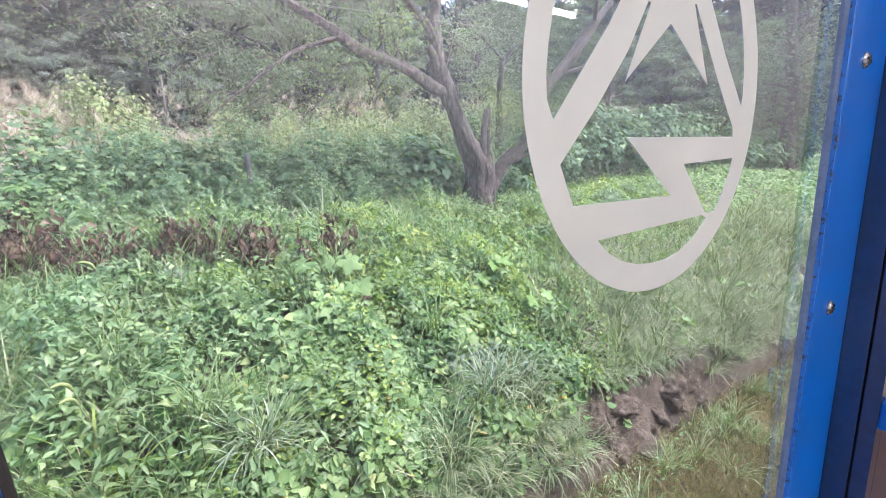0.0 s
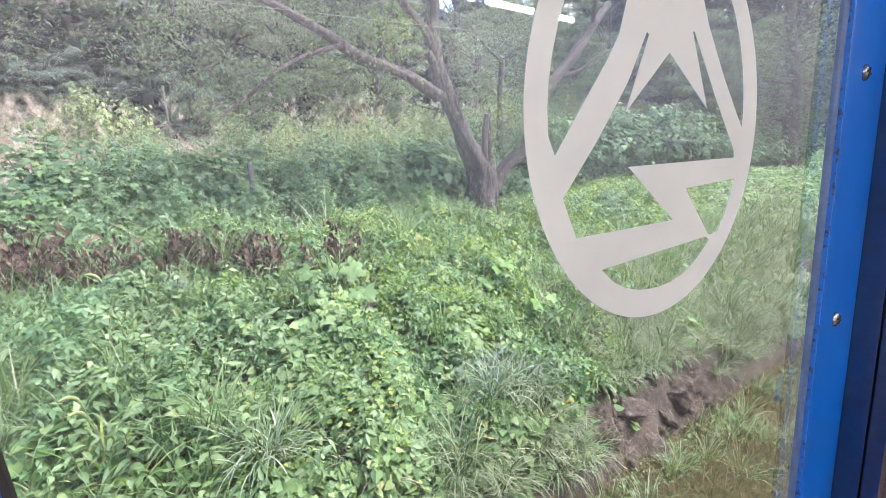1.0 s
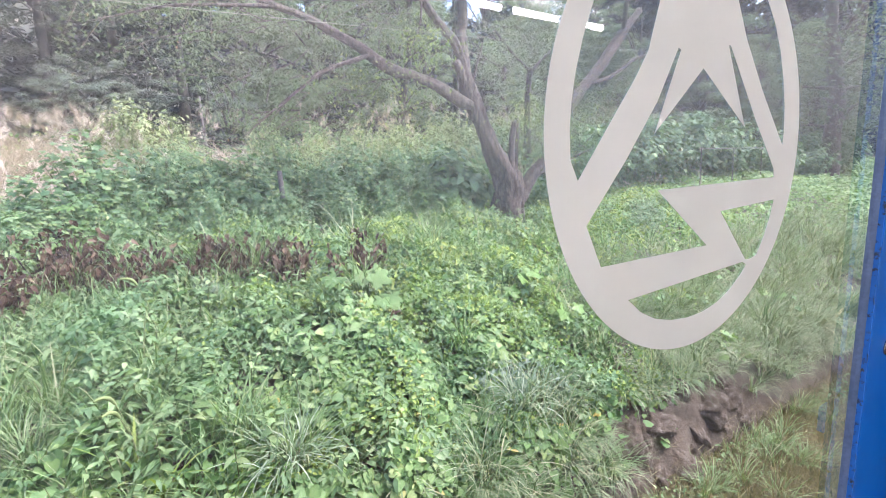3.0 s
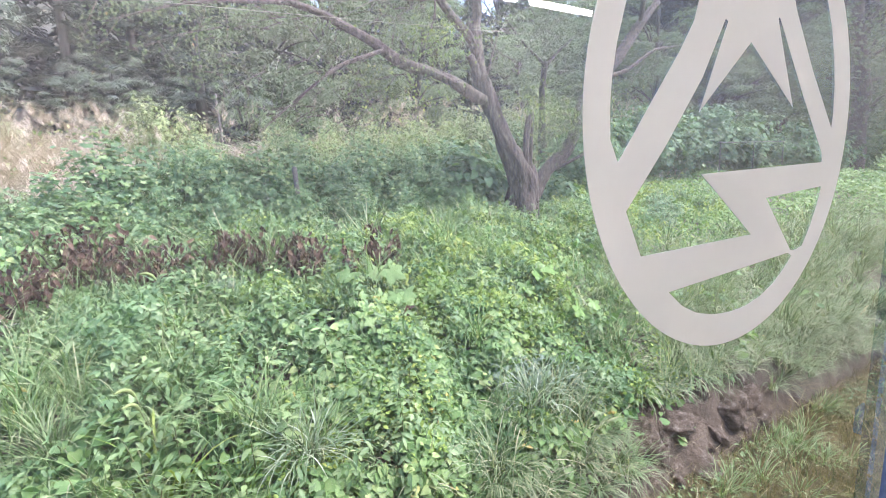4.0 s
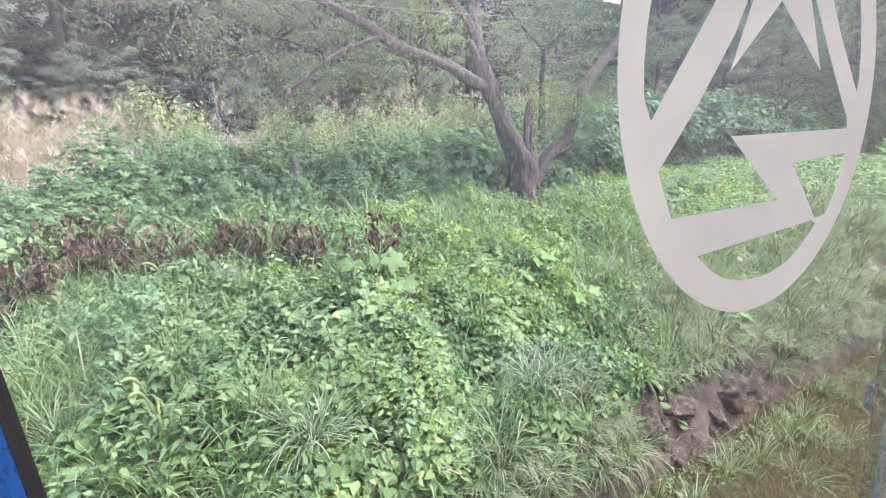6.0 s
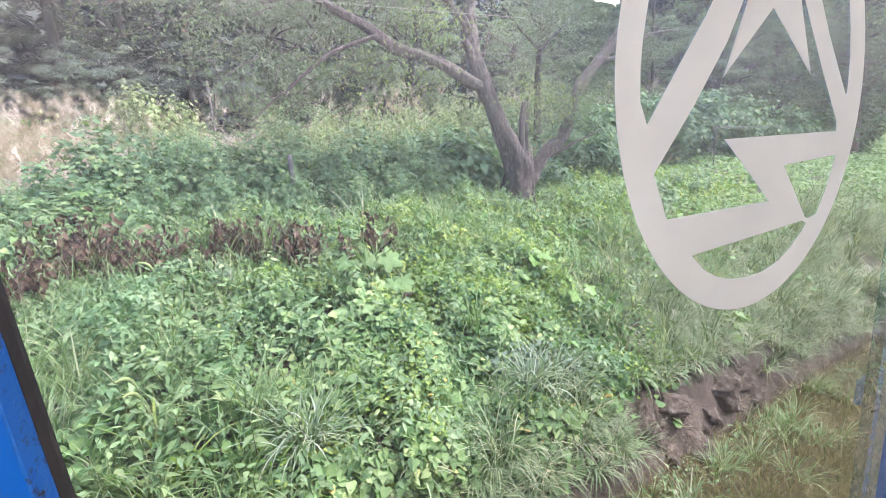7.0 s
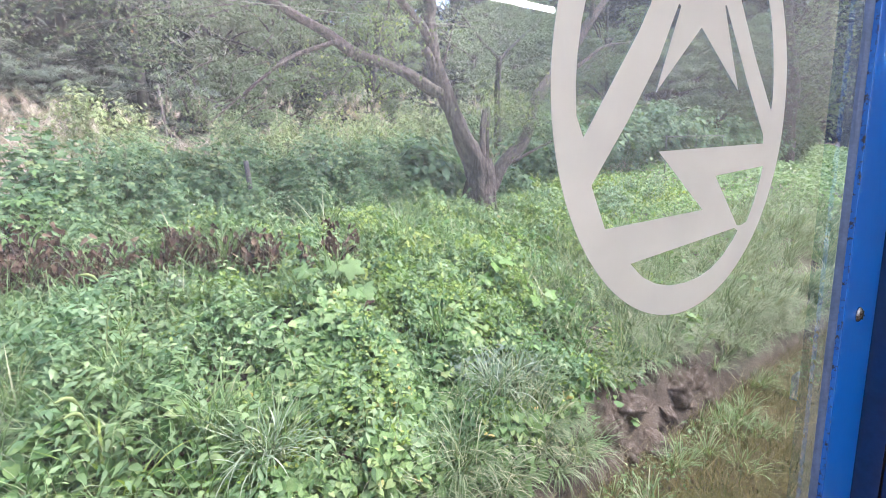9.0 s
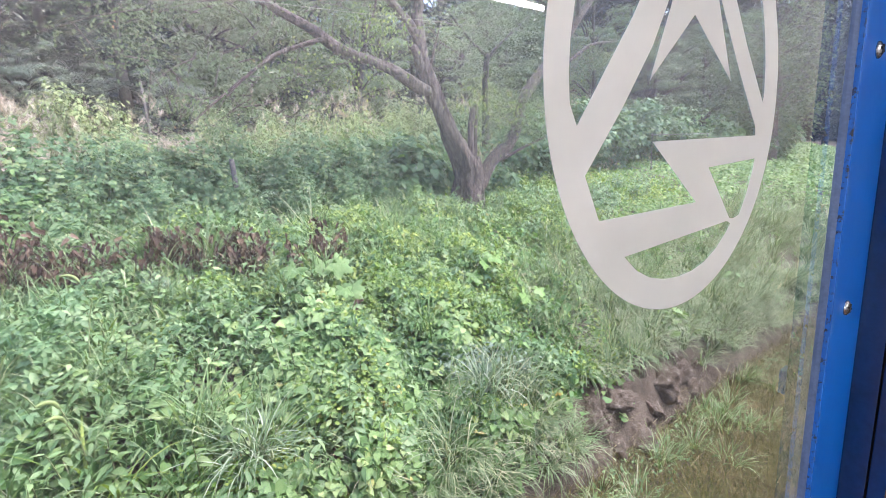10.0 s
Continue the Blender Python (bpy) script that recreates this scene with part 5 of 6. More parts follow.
build_broad("climbing_plant", 1.68, 4.3, 6, 0.25, 1, M_BROAD, "pale broad-lobed vine plant on the bank", 0.5)
build_broad("climbing_plant", 1.85, 4.05, 5, 0.22, 2, M_BROAD, "pale broad-lobed vine plant on the bank", 0.42)
build_broad("dock_plant", 3.52, 4.0, 9, 0.2, 3, M_BROADB, "fresh yellow-green broad-leaved plant", 0.42)
build_broad("dock_plant", 3.87, 3.5, 8, 0.2, 4, M_BROADB, "fresh yellow-green broad-leaved plant", 0.38)
build_broad("climbing_plant", -0.75, 6.15, 5, 0.26, 5, M_BROAD, "pale broad-lobed vine plant on the bank", 0.5)


def build_bindweed():
    r = random.Random(77)
    shapes = []
    for k in range(5):
        v, t = scatter(HEART, np.zeros((1, 3)), np.array([(0, 0, 1.0)]), np.array([0.0]), 1.0, 0.9 + 0.06 * k)
        v[:, 2] += 0.06 * np.sin(v[:, 0] * 5 + k) * (1 + k * 0.2) * 0.5
        ob = link_mesh("leaf", v, t, M_VINEPIECE)
        shapes.append(ob.data)
        bpy.data.objects.remove(ob)
    for k in range(20):
        x, y = 0.6 + 0.13 * k + r.uniform(-0.1, 0.1), 2.5 + r.uniform(0.0, 1.4)
        base = Vector((x, y, float(land(x, y))))
        plant = thing("bindweed_plant", "trailing green bindweed with heart-shaped leaves", "vine plant", "bindweed plants", base)
        pts = [Vector((0, 0, 0.05))]
        for j in range(7):
            q = pts[-1] + Vector((r.uniform(-0.16, 0.16), r.uniform(-0.12, 0.12), 0))
            q.z = float(land(x + q.x, max(y + q.y, 2.4))) - base.z + float(mound(x + q.x, y + q.y)) * 1.05 + 0.03
            pts.append(q)
        v, t = tube_mesh([tuple(q) for q in pts], [0.004] * 8, 5)
        link_mesh("stem", v, t, M_STEM, plant)
        for j in range(28):
            u = r.uniform(0.5, 6.99)
            q = pts[int(u)].lerp(pts[int(u) + 1], u - int(u)) + Vector((r.uniform(-0.06, 0.06), r.uniform(-0.06, 0.06), r.uniform(0.0, 0.06)))
            leaf = new("leaf", r.choice(shapes))
            leaf.parent = plant
            size = r.uniform(0.055, 0.10)
            leaf.matrix_basis = Matrix.LocRotScale(q, Euler((r.uniform(0.15, 0.95), r.uniform(-0.5, 0.5), r.uniform(-2.6, -0.5)), "ZXY"), (size, size, size))


build_bindweed()


def build_herbs():
    r = random.Random(91)
    shapes = []
    for k in range(4):
        v, t = scatter(LANCE, np.zeros((1, 3)), np.array([(0, 0, 1.0)]), np.array([0.0]), 1.0, 0.85 + 0.12 * k)
        v[:, 2] += 0.05 * np.sin(v[:, 0] * 4 + k)
        ob = link_mesh("leaf", v, t, M_HERBPIECE)
        shapes.append(ob.data)
        bpy.data.objects.remove(ob)
    for k in range(46):
        x, y = r.uniform(-0.5, 1.6), r.uniform(2.7, 4.6)
        base = Vector((x, y, float(land(x, y))))
        tall = r.uniform(0.36, 0.58)
        tip = Vector((r.uniform(-0.1, 0.1), r.uniform(-0.14, 0.02), tall))
        plant = thing("herb_plant", "soft green herb with whorls of long pointed leaves", "herb", "leafy herbs", base)
        v, t = tube_mesh([(0, 0, 0), (tip.x * 0.3, tip.y * 0.3, tall * 0.6), tuple(tip)], [0.005, 0.004, 0.002], 5)
        link_mesh("stem", v, t, M_STEM, plant)
        for j in range(16):
            u = 0.3 + 0.7 * j / 15
            turn = j * 2.4 + r.uniform(-0.4, 0.4)
            size = (0.155 - 0.08 * u) * r.uniform(0.8, 1.25)
            leaf = new("leaf", r.choice(shapes))
            leaf.parent = plant
            q = Vector((tip.x * u * u, tip.y * u * u, tall * u))
            leaf.matrix_basis = Matrix.LocRotScale(q, Euler((r.uniform(-0.3, 0.3), r.uniform(-0.5, 0.45), turn)), (size, size, size))


M_HERBPIECE = leaf_material("single herb leaves", [(0.0, (0.11, 0.19, 0.075)), (0.5, (0.17, 0.27, 0.11)), (1.0, (0.28, 0.38, 0.17))], 0.36, 0.52, each=True, shine=0.3)
build_herbs()


def build_foxtail(x, y, seed, heads):
    r = np.random.default_rng(seed)
    ob = thing("foxtail_plant", "tall green foxtail grass with bowed seed heads", "grass plant", "foxtail plants", (x, y, float(land(x, y))))
    n = 16
    v, t = blades(np.stack([r.normal(0, 0.03, n), r.normal(0, 0.03, n), np.zeros(n)], 1), r.uniform(0, 6.28, n), r.uniform(0.1, 0.5, n), r.uniform(0.6, 1.8, n), r.uniform(0.35, 0.65, n), r.uniform(0.018, 0.03, n), 7)
    link_mesh("blades", v, t, M_BRIGHT, ob)
    for k in range(heads):
        a, h = r.uniform(2.6, 4.2), r.uniform(0.5, 0.68)
        top = np.array([0.1 * math.cos(a), 0.08 * math.sin(a), h])
        v, t = tube_mesh([(0, 0, 0), (top[0] * 0.3, top[1] * 0.3, h * 0.6), tuple(top)], [0.004, 0.003, 0.0025], 5)
        link_mesh("stalk", v, t, M_STEM, ob)
        b = [top, top + np.array([0.025 * math.cos(a), 0.025 * math.sin(a), 0.045]), top + np.array([0.065 * math.cos(a), 0.065 * math.sin(a), 0.07]), top + np.array([0.115 * math.cos(a), 0.115 * math.sin(a), 0.07])]
        core = tube_mesh([tuple(q) for q in b], [0.006, 0.013, 0.012, 0.005], 8)
        m = 160
        u = r.uniform(0, 2.99, m)
        i = u.astype(int)
        at = np.array([b[j] * (1 - (w_ - j)) + b[j + 1] * (w_ - j) for j, w_ in zip(i, u)])
        hair = blades(at, r.uniform(0, 6.28, m), r.uniform(0.5, 2.2, m), 0.2, r.uniform(0.014, 0.024, m), 0.0022, 3)
        link_mesh("seed_head", *joined([core, hair]), M_SEED, ob, "fuzzy pale green seed head")


for k, (fx, fy, heads) in enumerate([(-0.22, 3.15, 2), (-0.16, 3.0, 0), (-0.05, 4.4, 1)]):
    build_foxtail(fx, fy, 40 + k, heads)


# ---- dry field grass ----
def pampas(seed):
    r = np.random.default_rng(seed)
    n = 680
    b = blades(np.stack([r.normal(0, 0.3, n), r.normal(0, 0.3, n), np.zeros(n)], 1), r.uniform(0, 6.28, n), r.uniform(0.25, 1.3, n), r.uniform(0.8, 3.2, n), r.uniform(0.5, 1.35, n), r.uniform(0.005, 0.009, n), 5)
    m = 7
    at = np.stack([r.normal(0, 0.3, m), r.normal(0, 0.3, m), r.uniform(0.75, 1.2, m)], 1)
    rep = np.repeat(at, 22, 0) + r.normal(0, 0.02, (m * 22, 3))
    az = np.repeat(r.uniform(0, 6.28, m), 22) + r.normal(0, 0.6, m * 22)
    p = blades(rep, az, r.uniform(0.3, 1.3, m * 22), r.uniform(0.6, 1.6, m * 22), r.uniform(0.12, 0.28, m * 22), 0.003, 4)
    return b, p


dry = []
for k in range(3):
    ob = thing("dry_grass_clump", "tall straw-coloured dry field grass clump", "grass clump", "dry field grass")
    b, p = pampas(60 + k)
    link_mesh("blades", *b, M_DRY, ob)
    tagged(link_mesh("plumes", *p, M_DRY, ob, "feathery straw-coloured plumes"), kind="stuff")
    dry.append(ob)
r = random.Random(21)
count = 0
for k in range(186):
    px, py = r.uniform(-4.5, 0.35), r.uniform(7.9, 13.0)
    if k > 128:
        px, py = r.uniform(0.6, 14.5), r.uniform(9.6, 12.5)
    m = pose(px, py, float(land(px, py)) - 0.03, 0, 0, r.uniform(0, 360)) @ Matrix.Scale(r.uniform(1.0, 1.4) * (1.2 if k > 128 else 0.72 + 0.075 * (py - 7.9)), 4)
    if k > 168:
        px, py = 9.6 + 0.36 * (k - 168) + r.uniform(-0.2, 0.2), r.uniform(9.9, 10.8)
        m = pose(px, py, float(land(px, py)) - 0.03, 0, 0, r.uniform(0, 360)) @ Matrix.Scale(r.uniform(1.55, 2.0), 4)
    if count < 3:
        dry[count].matrix_basis = m
    else:
        c = copy_thing(dry[count % 3], m)
        c.matrix_basis = m
    count += 1
# dry thatch lying between the clumps
x, y = spread(52000, -5.0, 15, 7.9, 13.2, lambda x, y: np.clip(1.1 - 0.7 * soft(0.4, 1.4, x) + 0.3 * soft(9.8, 10.6, y), 0, 1))
bow = 3.0 + 1.3 * np.sin(x * 2.1 + 1.4 * np.sin(y * 1.7))
tagged(link_mesh("field_thatch", *blades(np.stack([x, y, land(x, y) + rng.uniform(0.0, 0.75, len(x)) * (0.6 + 0.1 * (y - 7.9))], 1), bow + rng.normal(0, 0.8, len(x)), rng.uniform(0.6, 1.5, len(x)), rng.uniform(0.3, 1.2, len(x)), rng.uniform(0.35, 0.9, len(x)), rng.uniform(0.005, 0.01, len(x)), 5), M_DRY), "tangled straw-coloured thatch of the dry field", "dry grass", kind="stuff")
# low field herbs between the clumps
x, y = spread(21000, -6, 16, 8.6, 13.5, lambda x, y: np.clip((0.25 + 0.6 * soft(-0.2, 1.0, x)) * (0.5 + lumps(x * 1.3, y * 1.3)), 0.03, 1))
zz = land(x, y) + rng.uniform(0.1, 1.1, len(x)) * np.clip(0.75 + 0.4 * lumps(x, y), 0.25, 1.25) * (1 - 0.35 * soft(8, 12, x))
tagged(link_mesh("field_herbs", *scatter(OVAL, np.stack([x, y, zz], 1), rand_out(len(x), 0.8, 0.6, (0, -0.5, 0)), rng.uniform(0, 6.28, len(x)), rng.uniform(0.05, 0.12, len(x)), 0.8), M_FIELD), "low green herbs of the field", "field plants", kind="stuff")


# ---- woods ----
def broad_tree(seed, height, far=False):
    r = np.random.default_rng(seed)
    trunk = tube_mesh([(0, 0, -0.4), (0.1, 0, height * 0.25), (r.normal(0, 0.3), 0, height * 0.55), (r.normal(0, 0.5), 0, height * 0.9)], [0.2, 0.16, 0.11, 0.03], 8)
    limbs, leaves = [], []
    for _ in range(34):
        h = r.uniform(0.12, 0.97) * height
        a = r.uniform(0, 6.28)
        reach = height * 0.30 * (1.1 - abs(h / height - 0.5)) * r.uniform(0.55, 1.1)
        tip = np.array([math.cos(a) * reach, math.sin(a) * reach, h + r.uniform(-0.1, 0.5)])
        limbs.append(tube_mesh([(0.05, 0, h * 0.8), tuple(tip * np.array([0.5, 0.5, 0.95])), tuple(tip)], [0.05, 0.035, 0.012], 3))
        for _ in range(2):
            # a rounded bough: leaves lie on its upper shell and thin out below
            c = tip * r.uniform(0.7, 1.05) + r.normal(0, 0.2, 3)
            n, size = (46 if far else 300), r.uniform(0.4, 0.8)
            w = r.normal(0, 1, (n, 3))
            w /= np.linalg.norm(w, axis=1)[:, None]
            w[:, 2] = np.where(w[:, 2] < -0.2, -w[:, 2], w[:, 2])
            at = c + w * size * r.uniform(0.65, 1.05, (n, 1)) * np.array([1, 1, 0.55])
            out = w * 0.9 + r.normal(0, 0.2, (n, 3)) + np.array([0, -0.15, 0.55])
            leaves.append(scatter(OVAL if r.uniform() < 0.4 else CLUMP, at, out, r.uniform(0, 6.28, n), r.uniform(0.07, 0.15, n) * (2.2 if far else 1.0), 1.0))
    return trunk, joined(limbs), joined(leaves)


def conifer(seed, height, far=False):
    r = np.random.default_rng(seed)
    trunk = tube_mesh([(0, 0, -0.4), (0, 0, height * 0.5), (0, 0, height)], [0.2, 0.13, 0.02], 8)
    limbs, leaves = [], []
    for k in range(44):
        h = height * (0.03 + 0.95 * (k / 44)) + r.normal(0, 0.12)
        a = k * 2.4 + r.normal(0, 0.4)
        reach = ((height - h) * 0.3 + 0.35) * r.uniform(0.55, 1.2)
        tip = np.array([math.cos(a) * reach, math.sin(a) * reach, h - reach * 0.22])
        limbs.append(tube_mesh([(0, 0, h), tuple(tip * 0.5 + np.array([0, 0, h * 0.5 + 0.05])), tuple(tip)], [0.03, 0.02, 0.008], 3))
        # side sprays hang from the bough like a feather
        n = int((120 + reach * 260) * (0.3 if far else 1.0))
        u = r.uniform(0.25, 1.05, n)[:, None]
        side = np.array([-math.sin(a), math.cos(a), 0.0])
        off = r.uniform(-1, 1, (n, 1)) * (0.42 * (1.15 - u)) * min(1.3, reach)
        at = np.array([0, 0, h]) * (1 - u) + tip * u + side * off + np.array([0, 0, 1.0]) * (-0.35 * np.abs(off) + 0.05 * np.sin(u * 3.14)) + r.normal(0, 0.035, (n, 3))
        out = r.normal(0, 0.25, (n, 3)) + np.array([0.3 * math.cos(a), 0.3 * math.sin(a), 0.9])
        leaves.append(scatter(CLUMP, at, out, r.uniform(0, 6.28, n), r.uniform(0.08, 0.19, n) * (1.9 if far else 1.0), 0.45))
    return trunk, joined(limbs), joined(leaves)


def build_woods():
    kinds = []
    for k in range(3):
        ob = thing("woodland_tree", "dense green broad-leaved tree at the wood's edge", "tree", "woodland trees")
        t, l, f = broad_tree(80 + k, 7.5)
        link_mesh("trunk", *t, M_DARKBARK, ob, smooth=True)
        link_mesh("limbs", *l, M_DARKBARK, ob)
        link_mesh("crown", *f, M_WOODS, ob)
        kinds.append(ob)
    for k in range(2):
        ob = thing("conifer_tree", "dark green conifer with drooping sprays", "tree", "woodland conifers")
        t, l, f = conifer(90 + k, 9.0)
        link_mesh("trunk", *t, M_DARKBARK, ob, smooth=True)
        link_mesh("limbs", *l, M_DARKBARK, ob)
        link_mesh("crown", *f, M_CONIFER, ob)
        kinds.append(ob)
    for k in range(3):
        ob = thing("woodland_tree", "tall tree deeper in the wood, shade painted into its leaves", "tree", "woodland trees")
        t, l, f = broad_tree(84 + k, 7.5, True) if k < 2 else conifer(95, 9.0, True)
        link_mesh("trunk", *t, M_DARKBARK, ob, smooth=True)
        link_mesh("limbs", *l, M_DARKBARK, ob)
        link_mesh("crown", *f, M_DEEPSHADE, ob)
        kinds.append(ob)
    ob = thing("wood_edge_bush", "greyish green bush at the wood's edge", "bush", "wood-edge bushes")
    t, l, f = broad_tree(98, 7.5)
    link_mesh("trunk", *t, M_DARKBARK, ob, smooth=True)
    link_mesh("limbs", *l, M_DARKBARK, ob)
    link_mesh("crown", *f, M_GREYBUSH, ob)
    kinds.append(ob)
    r = random.Random(31)
    spots = []
    for k in range(8):
        spots.append((-11 + k * 1.7 + r.uniform(-0.5, 0.5), 18.5 + r.uniform(-1.2, 1.5), (3, 4)[k % 2], r.uniform(0.9, 1.2)))
    for k in range(11):
        spots.append((1.6 + k * 2.0 + r.uniform(-0.6, 0.6), 16.8 + r.uniform(-1.2, 1.3), (3, 0, 1, 2, 0)[k % 5], r.uniform(0.8, 1.05)))
    for sx, sy, size in ((-3.5, 14.4, 0.62), (-5.2, 14.4, 0.7), (-0.9, 15.0, 0.37), (-1.6, 15.3, 0.34), (0.2, 15.4, 0.34), (2.2, 14.6, 0.36)):
        spots.append((sx, sy, 8, size))
    for k in range(16):
        spots.append((-12 + k * 3.0 + r.uniform(-1, 1), 23 + r.uniform(-1.5, 2), r.choice((5, 6, 7)), r.uniform(1.1, 1.5)))
    for k in range(14):
        spots.append((-14 + k * 5.0 + r.uniform(-1, 1), 32 + r.uniform(-2, 3), r.choice((5, 6, 7)), r.uniform(1.5, 2.0)))
    for k in range(12):
        spots.append((17 + k * 2.2 + r.uniform(-0.6, 0.6), 12.5 - 0.1 * k + r.uniform(-1, 1.2), r.choice((0, 1, 2, 0)), r.uniform(0.7, 1.0)))
    for k in range(8):
        spots.append((36 + k * 3.5 + r.uniform(-1, 1), 10 - 1.2 * k + r.uniform(-1, 1.2), r.choice((5, 6, 7)), r.uniform(1.0, 1.4)))
    for k in range(20):
        spots.append((24 + k * 2.3 + r.uniform(-1, 1), 19.5 - 0.25 * k + r.uniform(-1.5, 1.5), r.choice((5, 6, 5, 6, 7)), r.uniform(1.5, 2.1)))
    used = set()
    for x, y, kind, size in spots:
        m = pose(x, y, float(land(x, y)) - 0.1, 0, 0, r.uniform(0, 360)) @ Matrix.Scale(size, 4)
        if kind in used:
            c = copy_thing(kinds[kind], m)
            c.matrix_basis = m
        else:
            kinds[kind].matrix_basis = m
            used.add(kind)


build_woods()


def build_far_tree():
    o = Vector((21.6, 7.0, -0.75))
    tree = thing("roadside_tree", "tall brown-trunked tree beyond the hedge", "tree", at=o)
    limb("trunk", [(0, 0, -0.3), (-0.1, 0, 1.5), (0.05, 0, 3.0), (-0.6, 0.1, 5.0), (-0.9, 0.1, 7.5)], [0.34, 0.27, 0.25, 0.2, 0.1], M_BARK, tree, 12)
    r = np.random.default_rng(17)
    leaves = []
    for k in range(15):
        a, h = r.uniform(0, 6.28), r.uniform(1.6, 6.5)
        tip = np.array([math.cos(a) * r.uniform(1.2, 2.6), math.sin(a) * r.uniform(0.6, 1.5), h + r.uniform(-0.2, 0.8)])
        limb("limb", [(-0.05, 0, h * 0.9), tuple(tip * np.array([0.5, 0.5, 0.97])), tuple(tip)], [0.09, 0.05, 0.02], M_BARK, tree, 7)
        for _ in range(5):
            c = tip * r.uniform(0.6, 1.1) + r.normal(0, 0.3, 3)
            leaves.append(scatter(CLUMP, c + r.normal(0, 1, (60, 3)) * np.array([0.5, 0.5, 0.3]), r.normal(0, 0.6, (60, 3)) + np.array([-0.3, -0.4, 0.7]), r.uniform(0, 6.28, 60), r.uniform(0.1, 0.2, 60), 1.0))
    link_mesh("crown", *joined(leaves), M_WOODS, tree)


build_far_tree()


def build_back_tree():
    o = Vector((8.4, 9.0, -0.5))
    tree = thing("small_tree", "small dark-stemmed tree behind the old tree", "tree", at=o)
    for pts, radii in (([(8.35, 9.0, -0.7), (8.38, 9.0, 0.6), (8.42, 9.0, 1.84), (8.5, 9.0, 2.55)], [0.11, 0.095, 0.085, 0.075]),
                       ([(8.48, 9.0, 2.4), (8.9, 9.0, 2.8), (9.32, 9.0, 3.1), (10.22, 9.0, 3.8)], [0.06, 0.045, 0.035, 0.02]),
                       ([(8.48, 9.0, 2.45), (8.3, 9.0, 2.6), (7.78, 9.0, 2.95), (7.2, 9.0, 3.5)], [0.05, 0.04, 0.03, 0.015])):
        limb("trunk" if radii[0] > 0.09 else "limb", [Vector(q) - o for q in pts], radii, M_DARKBARK, tree, 10)
    r = np.random.default_rng(19)
    leaves = []
    for k in range(60):
        c = np.array([r.uniform(-1.6, 2.4), r.normal(0, 0.4), r.uniform(1.9, 4.6)])
        leaves.append(scatter(OVAL, c + r.normal(0, 1, (60, 3)) * np.array([0.3, 0.3, 0.18]), r.normal(0, 0.4, (60, 3)) + np.array([-0.2, -0.4, 0.7]), r.uniform(0, 6.28, 60), r.uniform(0.05, 0.1, 60), 1.0))
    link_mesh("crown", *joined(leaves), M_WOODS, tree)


build_back_tree()

# undergrowth at the wood's edge, in the same shade-darkened leaf colour
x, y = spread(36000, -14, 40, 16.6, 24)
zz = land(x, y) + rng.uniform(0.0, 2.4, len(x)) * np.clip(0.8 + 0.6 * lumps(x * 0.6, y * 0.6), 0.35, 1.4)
tagged(link_mesh("undergrowth", *scatter(CLUMP, np.stack([x, y, zz], 1), rand_out(len(x), 0.8, 0.6, (0, -0.4, 0)), rng.uniform(0, 6.28, len(x)), rng.uniform(0.15, 0.35, len(x)), 1.0), M_DEEPSHADE), "undergrowth along the wood with shade painted into its leaves", "undergrowth", kind="stuff")


# ---- posts, wires, cane ----
def build_post(x, y, h, rad, lean, label):
    ob = thing("post", label, "post", "field posts", (x, y, float(land(x, y))))
    v, t = tube_mesh([(0, 0, -0.3), (lean * 0.5, 0, h * 0.5), (lean, 0, h)], [rad, rad * 0.97, rad * 0.93], 10, 0.1)
    link_mesh("shaft", v, t, M_DEADWOOD, ob, smooth=True)


build_post(1.29, 12.0, 2.05, 0.03, -0.05, "thin grey wooden post in the dry field")
build_post(1.56, 6.3, 0.98, 0.035, -0.04, "grey wooden stake among the shrubs")


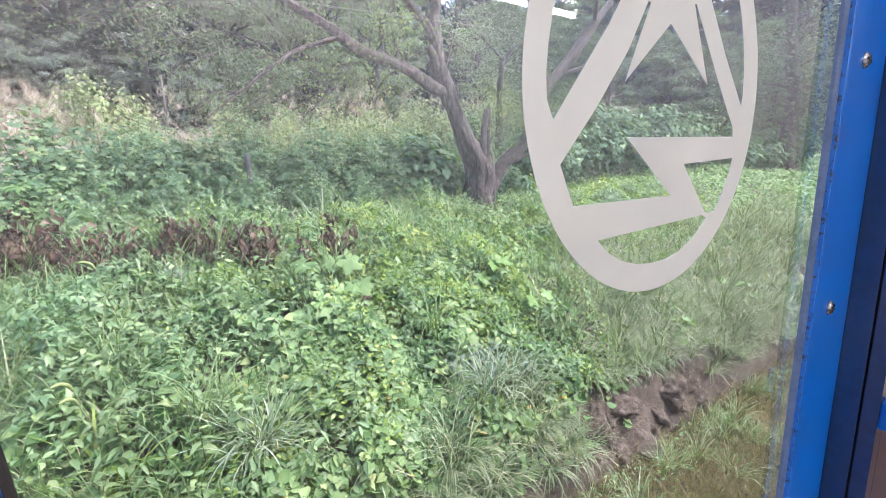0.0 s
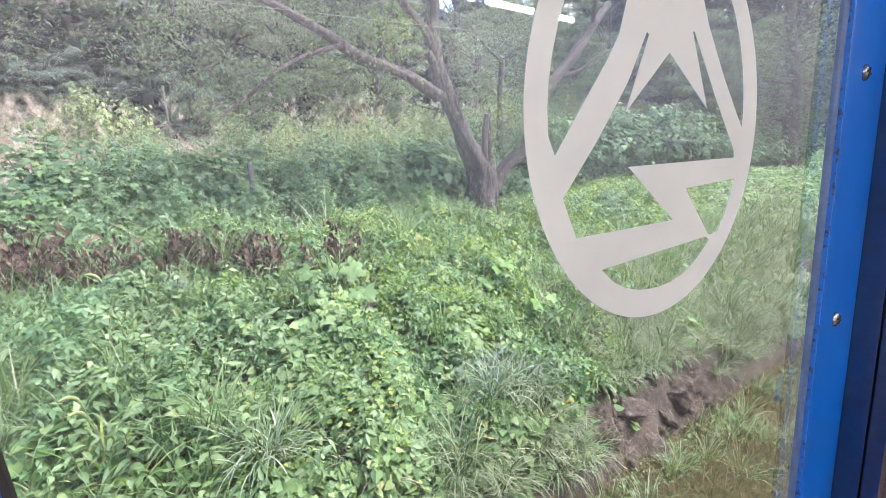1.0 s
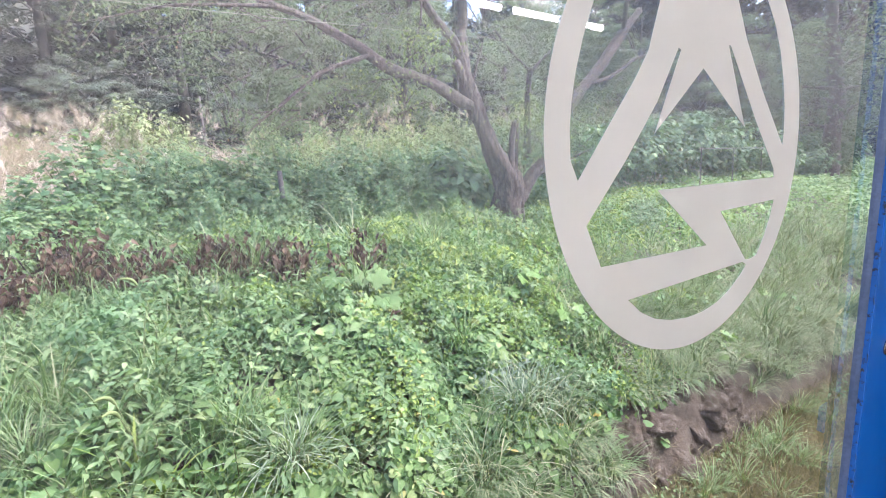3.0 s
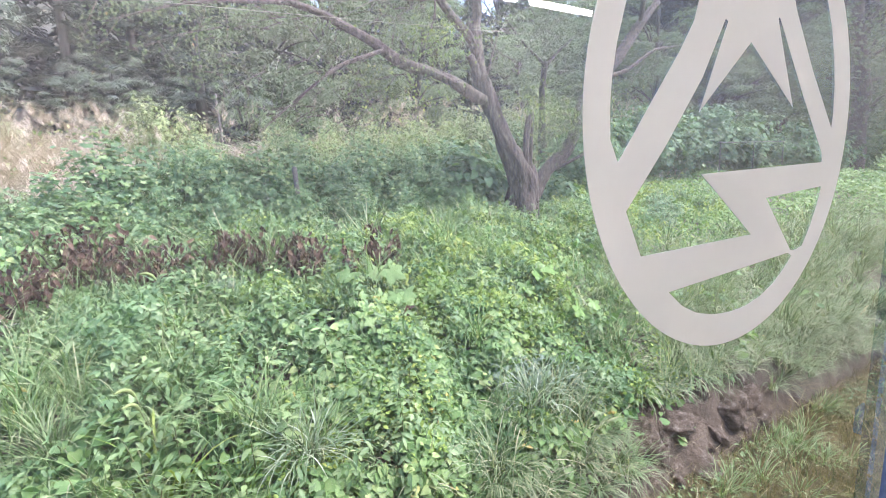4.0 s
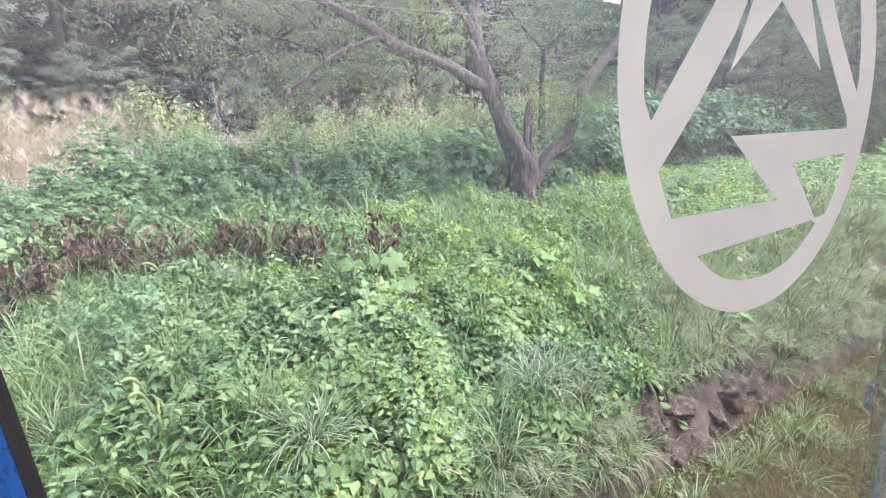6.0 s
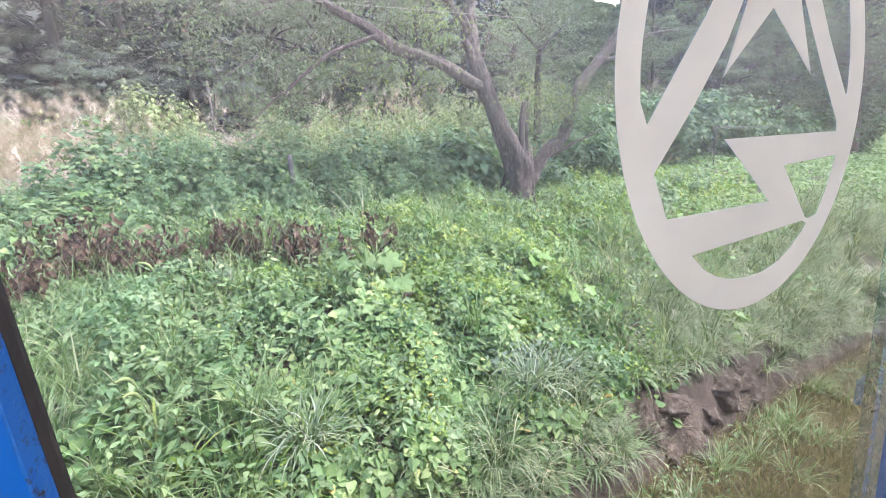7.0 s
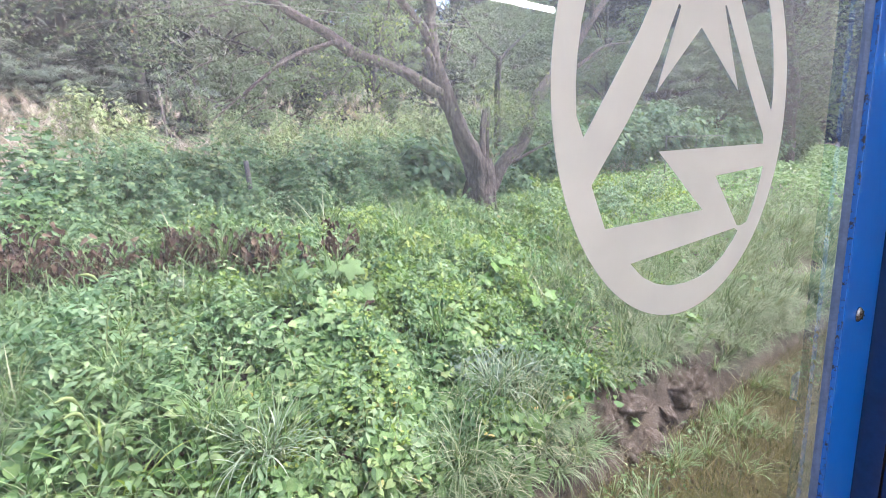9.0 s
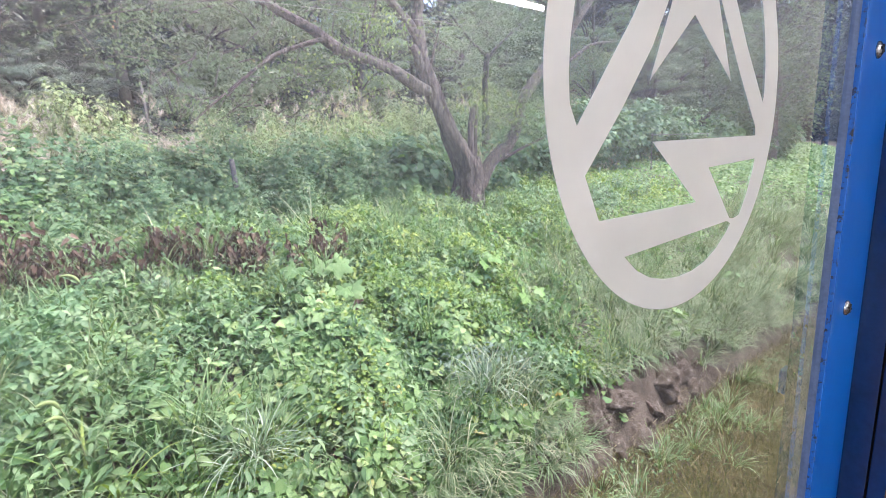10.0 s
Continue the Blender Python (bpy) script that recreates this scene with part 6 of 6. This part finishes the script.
def build_wire(a, b, sag, label):
    ob = thing("wire", label, "wire", "overhead wires", a)
    pts = []
    for k in range(9):
        u = k / 8
        q = Vector(a).lerp(Vector(b), u) - Vector(a)
        q.z -= sag * 4 * u * (1 - u)
        pts.append(tuple(q))
    v, t = tube_mesh(pts, [0.0026] * 9, 6)
    link_mesh("strand", v, t, M_WIRE, ob, smooth=True)


build_wire((-4.0, 5.5, 1.62), (9.0, 5.6, 2.2), 0.06, "thin pale wire strung past the tree")
build_wire((4.28, 5.96, 1.52), (14.0, 6.4, 2.2), 0.06, "thin pale wire tied to the tree")
cane = thing("cane", "yellow bamboo cane lying on the bank edge", "cane", at=(8.9, 2.45, float(land(8.9, 2.45)) + 0.12))
v, t = tube_mesh([(-0.6, -0.1, 0.02), (0, 0, 0.0), (0.8, 0.1, -0.02)], [0.018, 0.018, 0.016], 8)
link_mesh("shaft", v, t, M_CANE, cane, smooth=True)


def build_reflected_bars():
    # pale lines reflected in the pane, built outside as a rail on posts
    ob = thing("rail", "thin pale bars before the hedge, in place of a reflection", "rail", at=(14.0, 7.0, float(land(14.0, 7.0))))
    top = 1.12
    v, t = tube_mesh([(-1.2, 0, top), (0.6, 0, top + 0.02), (2.4, 0, top + 0.03)], [0.012] * 3, 8)
    link_mesh("bar", v, t, M_DEADWOOD, ob, smooth=True)
    for px in (-1.1, 0.6, 2.3):
        v, t = tube_mesh([(px, 0, -0.3), (px, 0, 0.5), (px, 0, top + 0.05)], [0.014] * 3, 8)
        link_mesh("post", v, t, M_DEADWOOD, ob, smooth=True)


build_reflected_bars()

# rough meadow beyond the vines
x, y = spread(9000, -10, -1.4, 2.45, 9.5)
g5 = blades(np.stack([x, y, land(x, y)], 1), rng.uniform(0, 6.28, len(x)), rng.uniform(0.1, 0.7, len(x)), rng.uniform(0.4, 1.6, len(x)), rng.uniform(0.3, 0.7, len(x)), 0.018, 5)
x, y = spread(4000, -16, 16, -16, -4)
g6 = blades(np.stack([x, y, land(x, y)], 1), rng.uniform(0, 6.28, len(x)), rng.uniform(0.1, 0.7, len(x)), 0.9, rng.uniform(0.2, 0.5, len(x)), 0.02, 4)
tagged(link_mesh("meadow_grass", *joined([g5, g6]), M_GRASS), "rough green meadow grass", "grass", kind="stuff")

build_stones()
